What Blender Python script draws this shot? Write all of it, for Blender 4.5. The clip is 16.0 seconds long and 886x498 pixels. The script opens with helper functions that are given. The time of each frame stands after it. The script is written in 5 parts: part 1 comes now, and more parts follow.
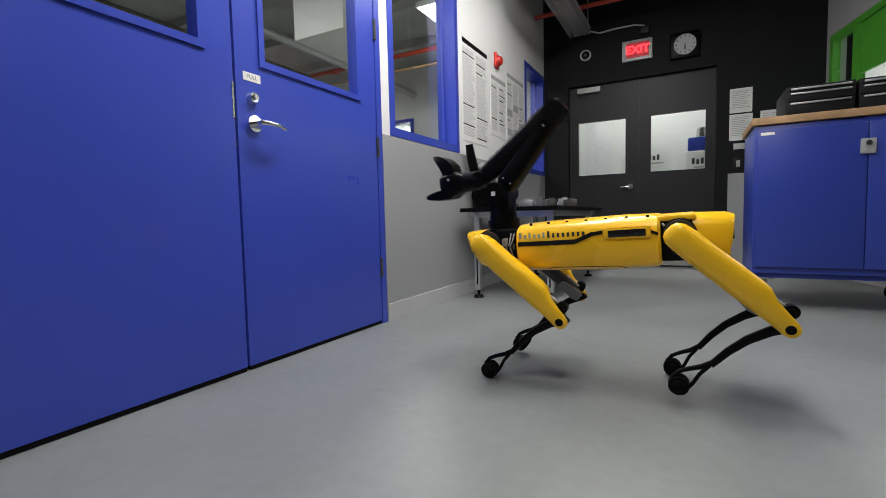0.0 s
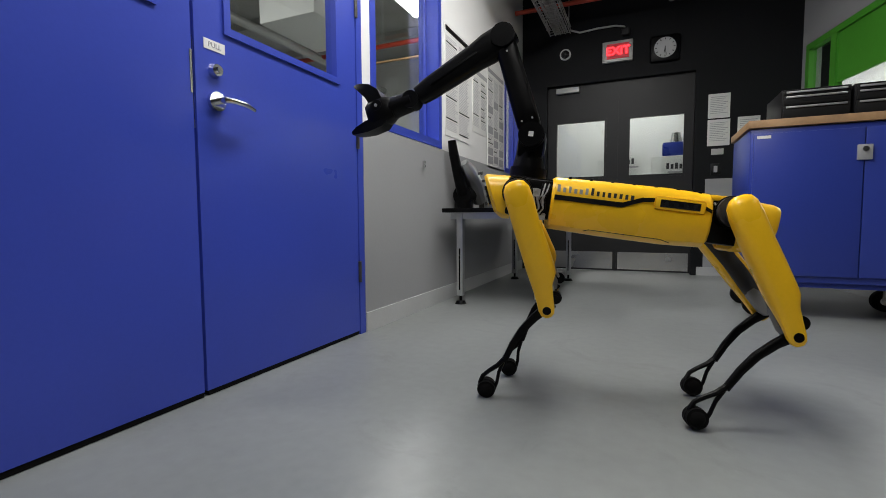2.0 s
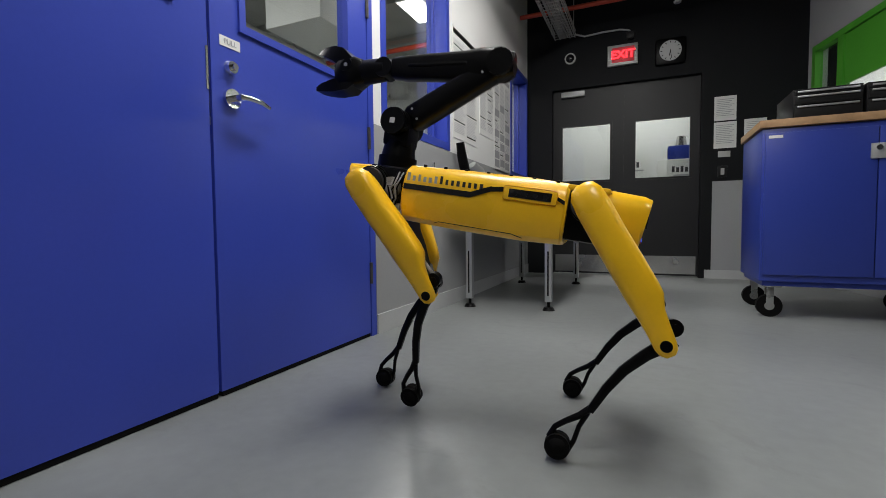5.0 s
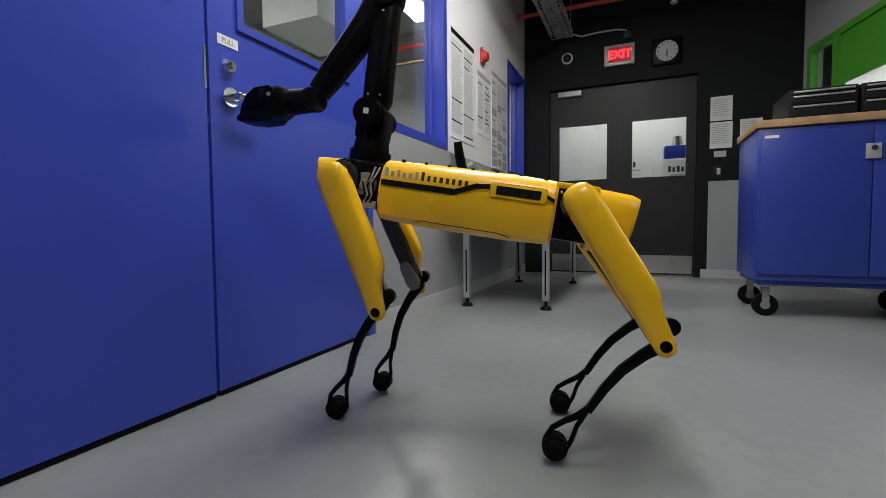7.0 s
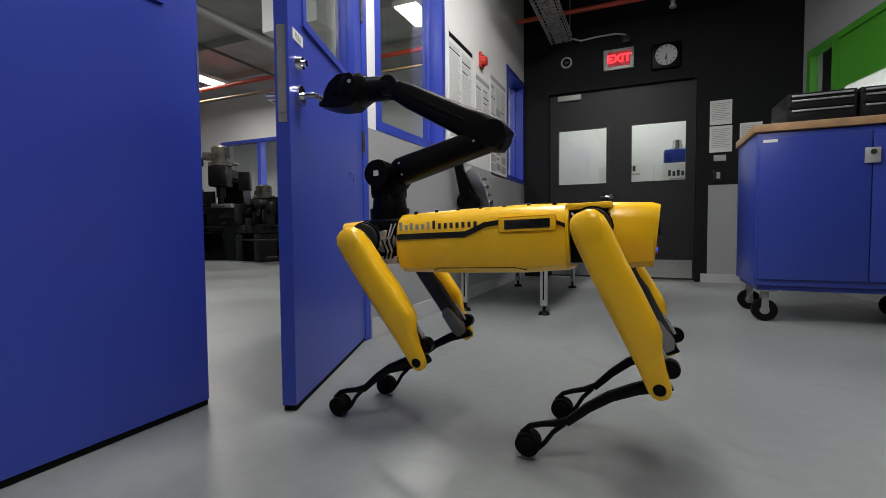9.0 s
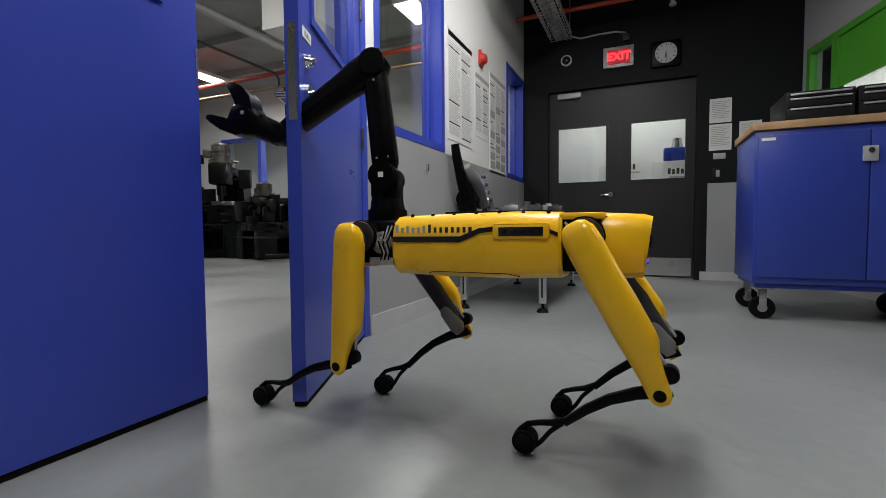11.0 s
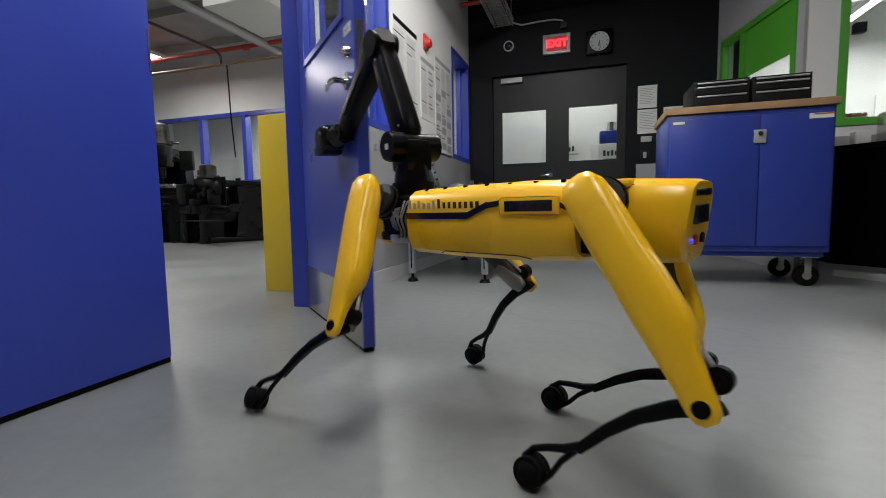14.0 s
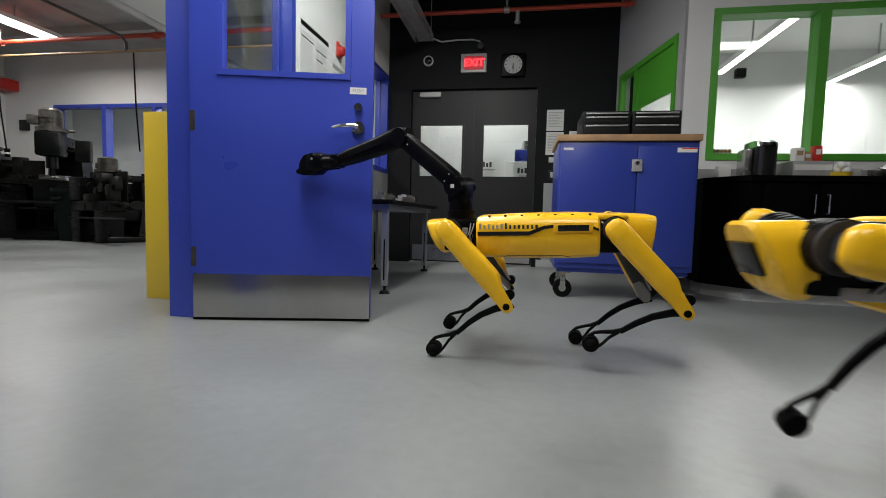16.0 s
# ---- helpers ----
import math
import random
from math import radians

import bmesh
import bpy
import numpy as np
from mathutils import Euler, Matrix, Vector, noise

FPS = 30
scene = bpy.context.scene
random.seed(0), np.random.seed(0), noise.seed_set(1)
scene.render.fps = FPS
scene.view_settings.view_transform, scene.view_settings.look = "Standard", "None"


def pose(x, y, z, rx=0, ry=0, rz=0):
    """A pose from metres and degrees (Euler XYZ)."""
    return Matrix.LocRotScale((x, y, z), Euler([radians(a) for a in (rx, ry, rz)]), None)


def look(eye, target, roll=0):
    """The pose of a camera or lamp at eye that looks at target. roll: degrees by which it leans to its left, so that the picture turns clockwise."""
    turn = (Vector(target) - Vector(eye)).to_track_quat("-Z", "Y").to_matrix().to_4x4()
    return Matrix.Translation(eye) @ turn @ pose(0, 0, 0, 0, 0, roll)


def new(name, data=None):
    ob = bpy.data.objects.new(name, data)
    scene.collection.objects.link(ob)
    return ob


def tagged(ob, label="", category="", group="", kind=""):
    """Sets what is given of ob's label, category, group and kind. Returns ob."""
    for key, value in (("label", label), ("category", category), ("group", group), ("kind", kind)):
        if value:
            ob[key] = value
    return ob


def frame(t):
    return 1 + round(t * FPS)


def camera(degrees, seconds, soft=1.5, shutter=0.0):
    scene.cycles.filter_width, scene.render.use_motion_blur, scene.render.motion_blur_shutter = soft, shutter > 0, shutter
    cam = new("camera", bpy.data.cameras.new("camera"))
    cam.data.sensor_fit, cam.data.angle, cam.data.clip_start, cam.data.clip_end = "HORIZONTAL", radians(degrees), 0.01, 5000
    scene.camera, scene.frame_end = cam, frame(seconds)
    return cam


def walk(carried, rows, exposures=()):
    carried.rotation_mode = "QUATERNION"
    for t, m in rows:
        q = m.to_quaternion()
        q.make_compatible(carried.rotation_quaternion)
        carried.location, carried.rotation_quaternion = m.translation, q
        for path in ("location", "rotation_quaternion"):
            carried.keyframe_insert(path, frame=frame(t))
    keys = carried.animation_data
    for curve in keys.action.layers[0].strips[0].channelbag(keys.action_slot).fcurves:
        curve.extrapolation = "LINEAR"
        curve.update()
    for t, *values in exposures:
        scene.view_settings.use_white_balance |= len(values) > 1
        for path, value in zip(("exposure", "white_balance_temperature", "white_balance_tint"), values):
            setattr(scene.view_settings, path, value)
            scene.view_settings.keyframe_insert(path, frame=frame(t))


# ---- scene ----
cam = camera(88.2, 16.0, soft=0.8, shutter=0.5)
PATH = [
    (0, (1.596, 2.655, 0.613), (0.647, 4.411, 0.479), -1.3),
    (0.5, (1.541, 2.647, 0.615), (0.641, 4.428, 0.485), -1.1),
    (1, (1.537, 2.692, 0.6), (0.67, 4.489, 0.466), -0.6),
    (1.5, (1.439, 2.772, 0.608), (0.612, 4.587, 0.467), -0.4),
    (2, (1.373, 2.818, 0.611), (0.568, 4.644, 0.479), -0.3),
    (2.5, (1.348, 2.827, 0.6), (0.565, 4.664, 0.479), -0.2),
    (3, (1.336, 2.816, 0.596), (0.561, 4.656, 0.474), -0.3),
    (3.5, (1.337, 2.813, 0.583), (0.543, 4.645, 0.464), -0.5),
    (4, (1.311, 2.809, 0.58), (0.502, 4.635, 0.469), -0.6),
    (6.5, (1.314, 2.819, 0.574), (0.507, 4.647, 0.476), -0.5),
    (7, (1.306, 2.809, 0.577), (0.511, 4.641, 0.473), -0.5),
    (7.5, (1.317, 2.825, 0.571), (0.515, 4.655, 0.477), -0.7),
    (8, (1.308, 2.819, 0.577), (0.505, 4.649, 0.497), -0.8),
    (8.5, (1.306, 2.827, 0.575), (0.506, 4.658, 0.489), -0.3),
    (9, (1.327, 2.829, 0.582), (0.525, 4.659, 0.494), -0.5),
    (11.5, (1.344, 2.823, 0.581), (0.541, 4.652, 0.483), -0.4),
    (12, (1.349, 2.826, 0.585), (0.55, 4.657, 0.489), -0.3),
    (12.5, (1.348, 2.828, 0.579), (0.556, 4.662, 0.484), -0.4),
    (13, (1.35, 2.81, 0.565), (0.59, 4.657, 0.455), -0.4),
    (13.5, (1.399, 2.726, 0.557), (0.709, 4.597, 0.407), -0.6),
    (14, (1.451, 2.648, 0.537), (0.839, 4.545, 0.365), -1.0),
    (14.5, (1.511, 2.622, 0.531), (0.969, 4.539, 0.351), -0.6),
    (15, (1.596, 2.643, 0.544), (1.129, 4.58, 0.367), 0.3),
    (15.5, (1.684, 2.683, 0.564), (1.294, 4.638, 0.41), 1.2),
    (16, (1.698, 2.681, 0.568), (1.363, 4.648, 0.431), 1.5),
]
WALK = [(t, look(eye, target, roll)) for t, eye, target, roll in PATH]
walk(cam, WALK, ((0.0, 0.20), (1.5, 0.12), (3.0, -0.05), (12.5, -0.05), (14.5, 0.05), (16.0, 0.15)))

# ---- light ----
world = bpy.data.worlds.new("indoor_world")
scene.world = world
world.use_nodes = True
world.node_tree.nodes["Background"].inputs[0].default_value = (0.6, 0.65, 0.7, 1)
world.node_tree.nodes["Background"].inputs[1].default_value = 0.004


def area_lamp(x, y, z, sx, sy, watts, color=(1.0, 0.98, 0.95), rx=0, ry=0):
    lamp = bpy.data.lights.new("ceiling_lamp", "AREA")
    lamp.shape, lamp.size, lamp.size_y, lamp.energy, lamp.color = "RECTANGLE", sx, sy, watts, color
    ob = new("ceiling_lamp", lamp)
    ob.matrix_basis = pose(x, y, z, rx, ry, 0)
    return ob


LAMP_Z = 3.18
# corridor fluorescents
area_lamp(1.70, 2.2, LAMP_Z, 0.30, 1.2, 27)
area_lamp(0.80, 4.35, 2.90, 0.30, 1.2, 43)
area_lamp(1.05, 5.9, 2.90, 0.30, 1.2, 17)
# weak side fill added out of view, no known fixture there
area_lamp(4.4, 3.9, LAMP_Z, 1.2, 0.30, 3)
# workshop fluorescents
area_lamp(-2.3, 4.3, 3.30, 0.30, 1.2, 80)
area_lamp(-1.35, 8.15, 3.30, 0.30, 0.6, 58)
area_lamp(-6.35, 8.9, 3.45, 0.30, 1.2, 62)
area_lamp(-5.0, 11.9, 3.0, 1.2, 0.2, 45)
# glazed office and the lobby behind the grey doors
area_lamp(4.53, 9.3, 2.82, 0.09, 2.0, 58)
area_lamp(6.35, 9.9, 2.82, 0.09, 2.0, 58)
area_lamp(1.2, 9.1, 2.70, 1.2, 0.30, 12)


# ---- materials ----
def material(name, color, rough=0.5, metal=0.0, vary=0.12, scale=3.0, fine=60.0, bump=0.05, spread=0.1, coat=0.0, spec=0.5, stretch=None):
    """Procedural surface: base colour with two scales of variation, uneven roughness, fine relief."""
    m = bpy.data.materials.new(name)
    m.use_nodes = True
    nt = m.node_tree
    b = nt.nodes["Principled BSDF"]
    co = nt.nodes.new("ShaderNodeTexCoord")
    n1, n2 = nt.nodes.new("ShaderNodeTexNoise"), nt.nodes.new("ShaderNodeTexNoise")
    n1.inputs["Scale"].default_value, n1.inputs["Detail"].default_value = scale, 4
    n2.inputs["Scale"].default_value, n2.inputs["Detail"].default_value = fine, 3
    src = co.outputs["Object"]
    if stretch:
        mp = nt.nodes.new("ShaderNodeMapping")
        mp.inputs["Scale"].default_value = stretch
        nt.links.new(src, mp.inputs["Vector"])
        src = mp.outputs[0]
    nt.links.new(src, n1.inputs["Vector"])
    nt.links.new(src, n2.inputs["Vector"])
    mix = nt.nodes.new("ShaderNodeMath")
    mix.operation = "MULTIPLY_ADD"
    mix.inputs[1].default_value = 0.35
    nt.links.new(n2.outputs["Fac"], mix.inputs[0])
    nt.links.new(n1.outputs["Fac"], mix.inputs[2])
    ramp = nt.nodes.new("ShaderNodeValToRGB")
    e = ramp.color_ramp.elements
    e[0].position, e[1].position = 0.42, 0.92
    e[0].color = (*[c * (1 - vary) for c in color], 1)
    e[1].color = (*[min(1, c * (1 + vary)) for c in color], 1)
    nt.links.new(mix.outputs[0], ramp.inputs[0])
    nt.links.new(ramp.outputs[0], b.inputs["Base Color"])
    rr = nt.nodes.new("ShaderNodeMapRange")
    rr.inputs["To Min"].default_value, rr.inputs["To Max"].default_value = max(0.02, rough - spread), min(1, rough + spread)
    nt.links.new(n1.outputs["Fac"], rr.inputs["Value"])
    nt.links.new(rr.outputs[0], b.inputs["Roughness"])
    b.inputs["Metallic"].default_value = metal
    b.inputs["Specular IOR Level"].default_value = spec
    b.inputs["Coat Weight"].default_value = coat
    b.inputs["Coat Roughness"].default_value = 0.15
    if bump:
        bp = nt.nodes.new("ShaderNodeBump")
        bp.inputs["Strength"].default_value, bp.inputs["Distance"].default_value = bump, 0.004
        nt.links.new(n2.outputs["Fac"], bp.inputs["Height"])
        nt.links.new(bp.outputs[0], b.inputs["Normal"])
    return m


def glow(name, color, strength):
    m = bpy.data.materials.new(name)
    m.use_nodes = True
    b = m.node_tree.nodes["Principled BSDF"]
    b.inputs["Base Color"].default_value = (*color, 1)
    b.inputs["Emission Color"].default_value = (*color, 1)
    b.inputs["Emission Strength"].default_value = strength
    return m


def glass(name, tint=(0.93, 0.96, 0.95)):
    m = bpy.data.materials.new(name)
    m.use_nodes = True
    nt = m.node_tree
    for n in list(nt.nodes):
        nt.nodes.remove(n)
    out = nt.nodes.new("ShaderNodeOutputMaterial")
    tr, gl, mx, lw, pw, ma = (nt.nodes.new(k) for k in ("ShaderNodeBsdfTransparent", "ShaderNodeBsdfGlossy", "ShaderNodeMixShader", "ShaderNodeLayerWeight", "ShaderNodeMath", "ShaderNodeMath"))
    tr.inputs[0].default_value = (*tint, 1)
    gl.inputs["Roughness"].default_value = 0.02
    lw.inputs["Blend"].default_value = 0.5
    pw.operation, ma.operation = "POWER", "MULTIPLY_ADD"
    pw.inputs[1].default_value, ma.inputs[1].default_value, ma.inputs[2].default_value = 4.0, 0.6, 0.05
    nt.links.new(lw.outputs["Facing"], pw.inputs[0])
    nt.links.new(pw.outputs[0], ma.inputs[0])
    nt.links.new(ma.outputs[0], mx.inputs[0])
    nt.links.new(tr.outputs[0], mx.inputs[1])
    nt.links.new(gl.outputs[0], mx.inputs[2])
    nt.links.new(mx.outputs[0], out.inputs[0])
    return m


M_FLOOR = material("grey_epoxy_floor", (0.205, 0.217, 0.214), 0.37, vary=0.17, scale=1.1, fine=22, bump=0.03, spread=0.12)
# scuffs and faint stains in the floor's clear coat
nt = M_FLOOR.node_tree
bs, old = nt.nodes["Principled BSDF"], nt.nodes["Principled BSDF"].inputs["Base Color"].links[0].from_socket
tc, sn, sr, sm = nt.nodes.new("ShaderNodeTexCoord"), nt.nodes.new("ShaderNodeTexNoise"), nt.nodes.new("ShaderNodeMapRange"), nt.nodes.new("ShaderNodeMix")
sn.inputs["Scale"].default_value, sn.inputs["Detail"].default_value, sn.inputs["Roughness"].default_value, sn.inputs["Distortion"].default_value = 2.6, 9, 0.72, 1.4
sr.inputs["From Min"].default_value, sr.inputs["From Max"].default_value, sr.inputs["To Max"].default_value = 0.56, 0.74, 0.45
sm.data_type, sm.blend_type = "RGBA", "MIX"
nt.links.new(tc.outputs["Object"], sn.inputs["Vector"])
nt.links.new(sn.outputs["Fac"], sr.inputs["Value"])
nt.links.new(sr.outputs[0], sm.inputs[0])
nt.links.new(old, sm.inputs[6])
sm.inputs[7].default_value = (0.125, 0.128, 0.124, 1)
nt.links.new(sm.outputs[2], bs.inputs["Base Color"])
M_WHITE = material("white_wall_paint", (0.74, 0.74, 0.73), 0.6, vary=0.04, scale=1.2, fine=90, bump=0.08)
M_GREYWALL = material("grey_wainscot_paint", (0.31, 0.315, 0.32), 0.5, vary=0.05, scale=1.5, fine=90, bump=0.08)
M_BASE = material("light_grey_cove_base", (0.46, 0.47, 0.47), 0.45, vary=0.06)
M_CHAR = material("charcoal_wall_paint", (0.0105, 0.0112, 0.0125), 0.6, vary=0.14, scale=1.0, fine=80, bump=0.08, spec=0.12)
M_CHARDOOR = material("charcoal_door_enamel", (0.019, 0.0193, 0.0205), 0.42, vary=0.08, scale=1.0, fine=80, bump=0.03, spec=0.25)
M_BLUE = material("blue_door_enamel", (0.036, 0.062, 0.405), 0.30, vary=0.07, scale=1.6, fine=70, bump=0.05, spread=0.06)
M_BLUECAB = material("blue_cabinet_enamel", (0.024, 0.045, 0.28), 0.32, vary=0.07, scale=1.6, fine=70, bump=0.04)
M_GREEN = material("green_window_frame_paint", (0.075, 0.34, 0.03), 0.4, vary=0.08)
M_CEIL = material("dark_ceiling_paint", (0.004, 0.004, 0.0043), 0.8, vary=0.2, scale=2, spec=0.1)
M_CEILSHOP = material("grey_deck_ceiling", (0.36, 0.36, 0.34), 0.8, vary=0.2, scale=2)
M_STEEL = material("brushed_stainless_steel", (0.55, 0.55, 0.54), 0.27, 1.0, vary=0.04, scale=2, fine=200, bump=0.02, spread=0.05)
# wide vertical bands in the colour imitate reflections on the brushed plate
M_KICK = material("brushed_steel_with_reflection_bands", (0.47, 0.46, 0.45), 0.24, 1.0, vary=0.10, scale=4, fine=90, bump=0.015, spread=0.10, stretch=(1.0, 1.0, 0.05))
M_CHROME = material("polished_chrome", (0.75, 0.75, 0.75), 0.12, 1.0, vary=0.04, bump=0.0, spread=0.04)
M_ALU = material("aluminium_extrusion", (0.55, 0.56, 0.57), 0.35, 0.9, vary=0.08)
M_BLACK = material("black_plastic", (0.0016, 0.0016, 0.0019), 0.36, vary=0.2, scale=9, fine=120, bump=0.08, spec=0.13)
M_RUBBER = material("black_rubber", (0.0025, 0.0025, 0.0025), 0.75, vary=0.2, scale=15, fine=150, bump=0.2, spec=0.12)
M_YELLOW = material("yellow_moulded_shell", (0.93, 0.53, 0.014), 0.28, vary=0.05, scale=5, fine=110, bump=0.04, spread=0.06)
M_YELCAB = material("yellow_cabinet_enamel", (0.62, 0.44, 0.03), 0.42, vary=0.06)
M_WOOD = material("butcher_block_maple", (0.36, 0.22, 0.11), 0.5, vary=0.22, scale=8, fine=60)
M_PAPER = material("white_paper", (0.72, 0.72, 0.70), 0.8, vary=0.03)
M_GREYPAPER = material("grey_printed_text", (0.36, 0.36, 0.37), 0.8, vary=0.05)
M_INK = material("black_ink", (0.02, 0.02, 0.022), 0.7, vary=0.05, bump=0)
M_GREYINK = material("grey_ink", (0.36, 0.36, 0.36), 0.6, vary=0.05, bump=0)
M_RED = material("red_enamel", (0.55, 0.03, 0.02), 0.4, vary=0.06)
M_ORANGE = material("red_sprinkler_pipe_paint", (0.48, 0.06, 0.03), 0.45, vary=0.1)
M_PIPE = material("grey_conduit", (0.42, 0.42, 0.41), 0.45, 0.3, vary=0.1)
M_TOOLBOX = material("dark_grey_toolbox_enamel", (0.010, 0.0103, 0.011), 0.4, vary=0.1, spec=0.2)
M_COUNTER = material("black_counter_laminate", (0.0012, 0.0012, 0.0014), 0.5, vary=0.2, spec=0.05)
M_MACHINE = material("dark_green_grey_machine_paint", (0.0035, 0.0042, 0.004), 0.3, vary=0.4, scale=6, bump=0.15, spec=0.22)
M_CAST = material("worn_grey_motor_casting", (0.085, 0.08, 0.07), 0.33, 0.55, vary=0.45, scale=14, fine=70, bump=0.2)
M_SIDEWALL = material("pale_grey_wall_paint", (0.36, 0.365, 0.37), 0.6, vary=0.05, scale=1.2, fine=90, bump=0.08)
M_PALEPRINT = material("pale_grey_print", (0.50, 0.50, 0.51), 0.8, vary=0.12, scale=20)
M_BIN = material("dark_green_plastic_bin", (0.006, 0.0105, 0.0105), 0.55, vary=0.15, spec=0.2)
M_GLASS = glass("clear_window_glass")
M_LIGHT = glow("fluorescent_diffuser", (1.0, 0.99, 0.96), 12.0)
M_EXIT = glow("red_exit_letters", (1.0, 0.02, 0.03), 3.0)


# ---- mesh helpers ----
def box(bm, lo, hi, bevel=0.0, m=None):
    made = bmesh.ops.create_cube(bm, size=1.0)["verts"]
    lo, hi = Vector(lo), Vector(hi)
    for v in made:
        v.co = Vector([(lo[i] + hi[i]) / 2 + v.co[i] * (hi[i] - lo[i]) for i in range(3)])
    if bevel:
        edges = list({e for v in made for e in v.link_edges})
        got = bmesh.ops.bevel(bm, geom=edges, offset=bevel, segments=2, affect="EDGES", profile=0.6)
        made = list({v for f in got["faces"] for v in f.verts} | {v for v in made if v.is_valid})
    if m is not None:
        bmesh.ops.transform(bm, matrix=m, verts=made)
    return made


def cyl(bm, a, b, r, r2=None, seg=16, cap=True):
    a, b = Vector(a), Vector(b)
    d = b - a
    m = Matrix.Translation((a + b) / 2) @ d.to_track_quat("Z", "Y").to_matrix().to_4x4()
    return bmesh.ops.create_cone(bm, cap_ends=cap, segments=seg, radius1=r, radius2=r if r2 is None else r2, depth=d.length, matrix=m)["verts"]


def ball(bm, c, r, sx=1, sy=1, sz=1, seg=16):
    m = Matrix.Translation(c) @ Matrix.Diagonal((sx, sy, sz, 1))
    return bmesh.ops.create_uvsphere(bm, u_segments=seg, v_segments=seg // 2, radius=r, matrix=m)["verts"]


def loft(bm, rings, cap=True):
    """Skin a list of equal rings of points."""
    vs = [[bm.verts.new(p) for p in ring] for ring in rings]
    n = len(vs[0])
    for a, b in zip(vs, vs[1:]):
        for i in range(n):
            bm.faces.new((a[i], a[(i + 1) % n], b[(i + 1) % n], b[i]))
    if cap:
        bm.faces.new(vs[0][::-1])
        bm.faces.new(vs[-1])
    return vs


def rod(bm, pts, r, seg=10):
    """A bent rod of constant or listed radius through the points."""
    pts = [Vector(p) for p in pts]
    rs = r if isinstance(r, (list, tuple)) else [r] * len(pts)
    rings, up = [], Vector((0.31, 0.87, 0.38))
    for i, p in enumerate(pts):
        d = (pts[min(i + 1, len(pts) - 1)] - pts[max(i - 1, 0)]).normalized()
        s = d.cross(up).normalized()
        t = s.cross(d)
        rings.append([p + rs[i] * (math.cos(k * 2 * math.pi / seg) * s + math.sin(k * 2 * math.pi / seg) * t) for k in range(seg)])
    loft(bm, rings)


def finish(bm, name, mat, smooth=True):
    bmesh.ops.recalc_face_normals(bm, faces=bm.faces[:])
    me = bpy.data.meshes.new(name)
    bm.to_mesh(me)
    bm.free()
    me.materials.append(mat)
    if smooth:
        me.shade_smooth()
        me.set_sharp_from_angle(angle=radians(35))
    return me


def part(name, bm, mat, parent, label="", at=None):
    ob = new(name, finish(bm, name, mat))
    ob.parent = parent
    if at is not None:
        ob.matrix_basis = at
    if label:
        tagged(ob, label)
    return ob


def thing(name, label, category, m=None, group="", kind=""):
    ob = new(name)
    ob.empty_display_size = 0.1
    if m is not None:
        ob.matrix_basis = m
    return tagged(ob, label, category, group, kind)


def boxes(name, mat, items, parent=None, label="", at=None):
    bm = bmesh.new()
    for it in items:
        box(bm, it[0], it[1], it[2] if len(it) > 2 else 0.0)
    return part(name, bm, mat, parent, label, at)


def structure(name, mat, items, label, category):
    return tagged(boxes(name, mat, items), label, category, "", "structure")


# ---- structure ----
YF = 8.31          # face of the charcoal end wall
HY, HW = 4.835, 0.935   # hinge line and width of the opening leaf
H = 3.35
structure("floor", M_FLOOR, [((-9.5, -3.0, -0.12), (8.0, 12.6, 0.0))], "smooth grey epoxy floor with a soft sheen", "floor")
structure("wall_left", M_WHITE, [
    ((-0.15, -3.0, 0), (0, 2.90, H)), ((-0.15, 2.90, 2.24), (0, 4.885, H)), ((-0.15, 4.885, 0), (0, 5.02, H)),
    ((-0.15, 5.02, 0), (0, 5.86, 1.17)), ((-0.15, 5.02, 2.52), (0, 5.86, H)), ((-0.15, 5.86, 0), (0, 7.60, H)),
    ((-0.15, 7.60, 0), (0, 8.25, 1.15)), ((-0.15, 7.60, 2.25), (0, 8.25, H)), ((-0.15, 8.25, 0), (0, YF, H)), ((-0.15, YF + 0.15, 0), (0, 12.6, 3.75))],
    "white painted partition wall", "wall")
structure("wainscot", M_GREYWALL, [((0, 4.887, 0.0), (0.004, YF, 1.115)), ((0, -3, 0), (0.004, 2.86, 1.115))], "mid grey painted lower wall", "wall")
structure("baseboard", M_BASE, [((0.004, 4.887, 0.0), (0.012, YF, 0.105))], "light grey vinyl cove base", "baseboard")
structure("wall_far", M_CHAR, [((0, YF, 0), (0.27, YF + 0.15, H)), ((0.27, YF, 2.17), (1.85, YF + 0.15, H)), ((1.85, YF, 0), (2.95, YF + 0.15, H))],
          "charcoal painted end wall", "wall")
structure("wainscot_far", M_GREYWALL, [((1.94, YF - 0.004, 0.09), (2.72, YF, 1.01))], "grey painted lower wall panel", "wall")
structure("baseboard_far", M_BASE, [((1.86, YF - 0.010, 0), (2.72, YF - 0.004, 0.09))], "grey cove base on the end wall", "baseboard")
SIDE = pose(2.72, YF, 0, 0, 0, 11.5)      # the glazed side wall runs slightly askew, local -y towards the room
def side_box(y0, y1, z0, z1, x0=0.0, x1=0.12):
    return (x0, -y1, z0), (x1, -y0, z1)
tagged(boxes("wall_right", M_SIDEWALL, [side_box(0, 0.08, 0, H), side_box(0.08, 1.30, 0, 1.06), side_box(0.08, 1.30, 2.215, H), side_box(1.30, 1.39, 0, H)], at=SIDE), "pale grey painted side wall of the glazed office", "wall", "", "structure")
YO = 6.95
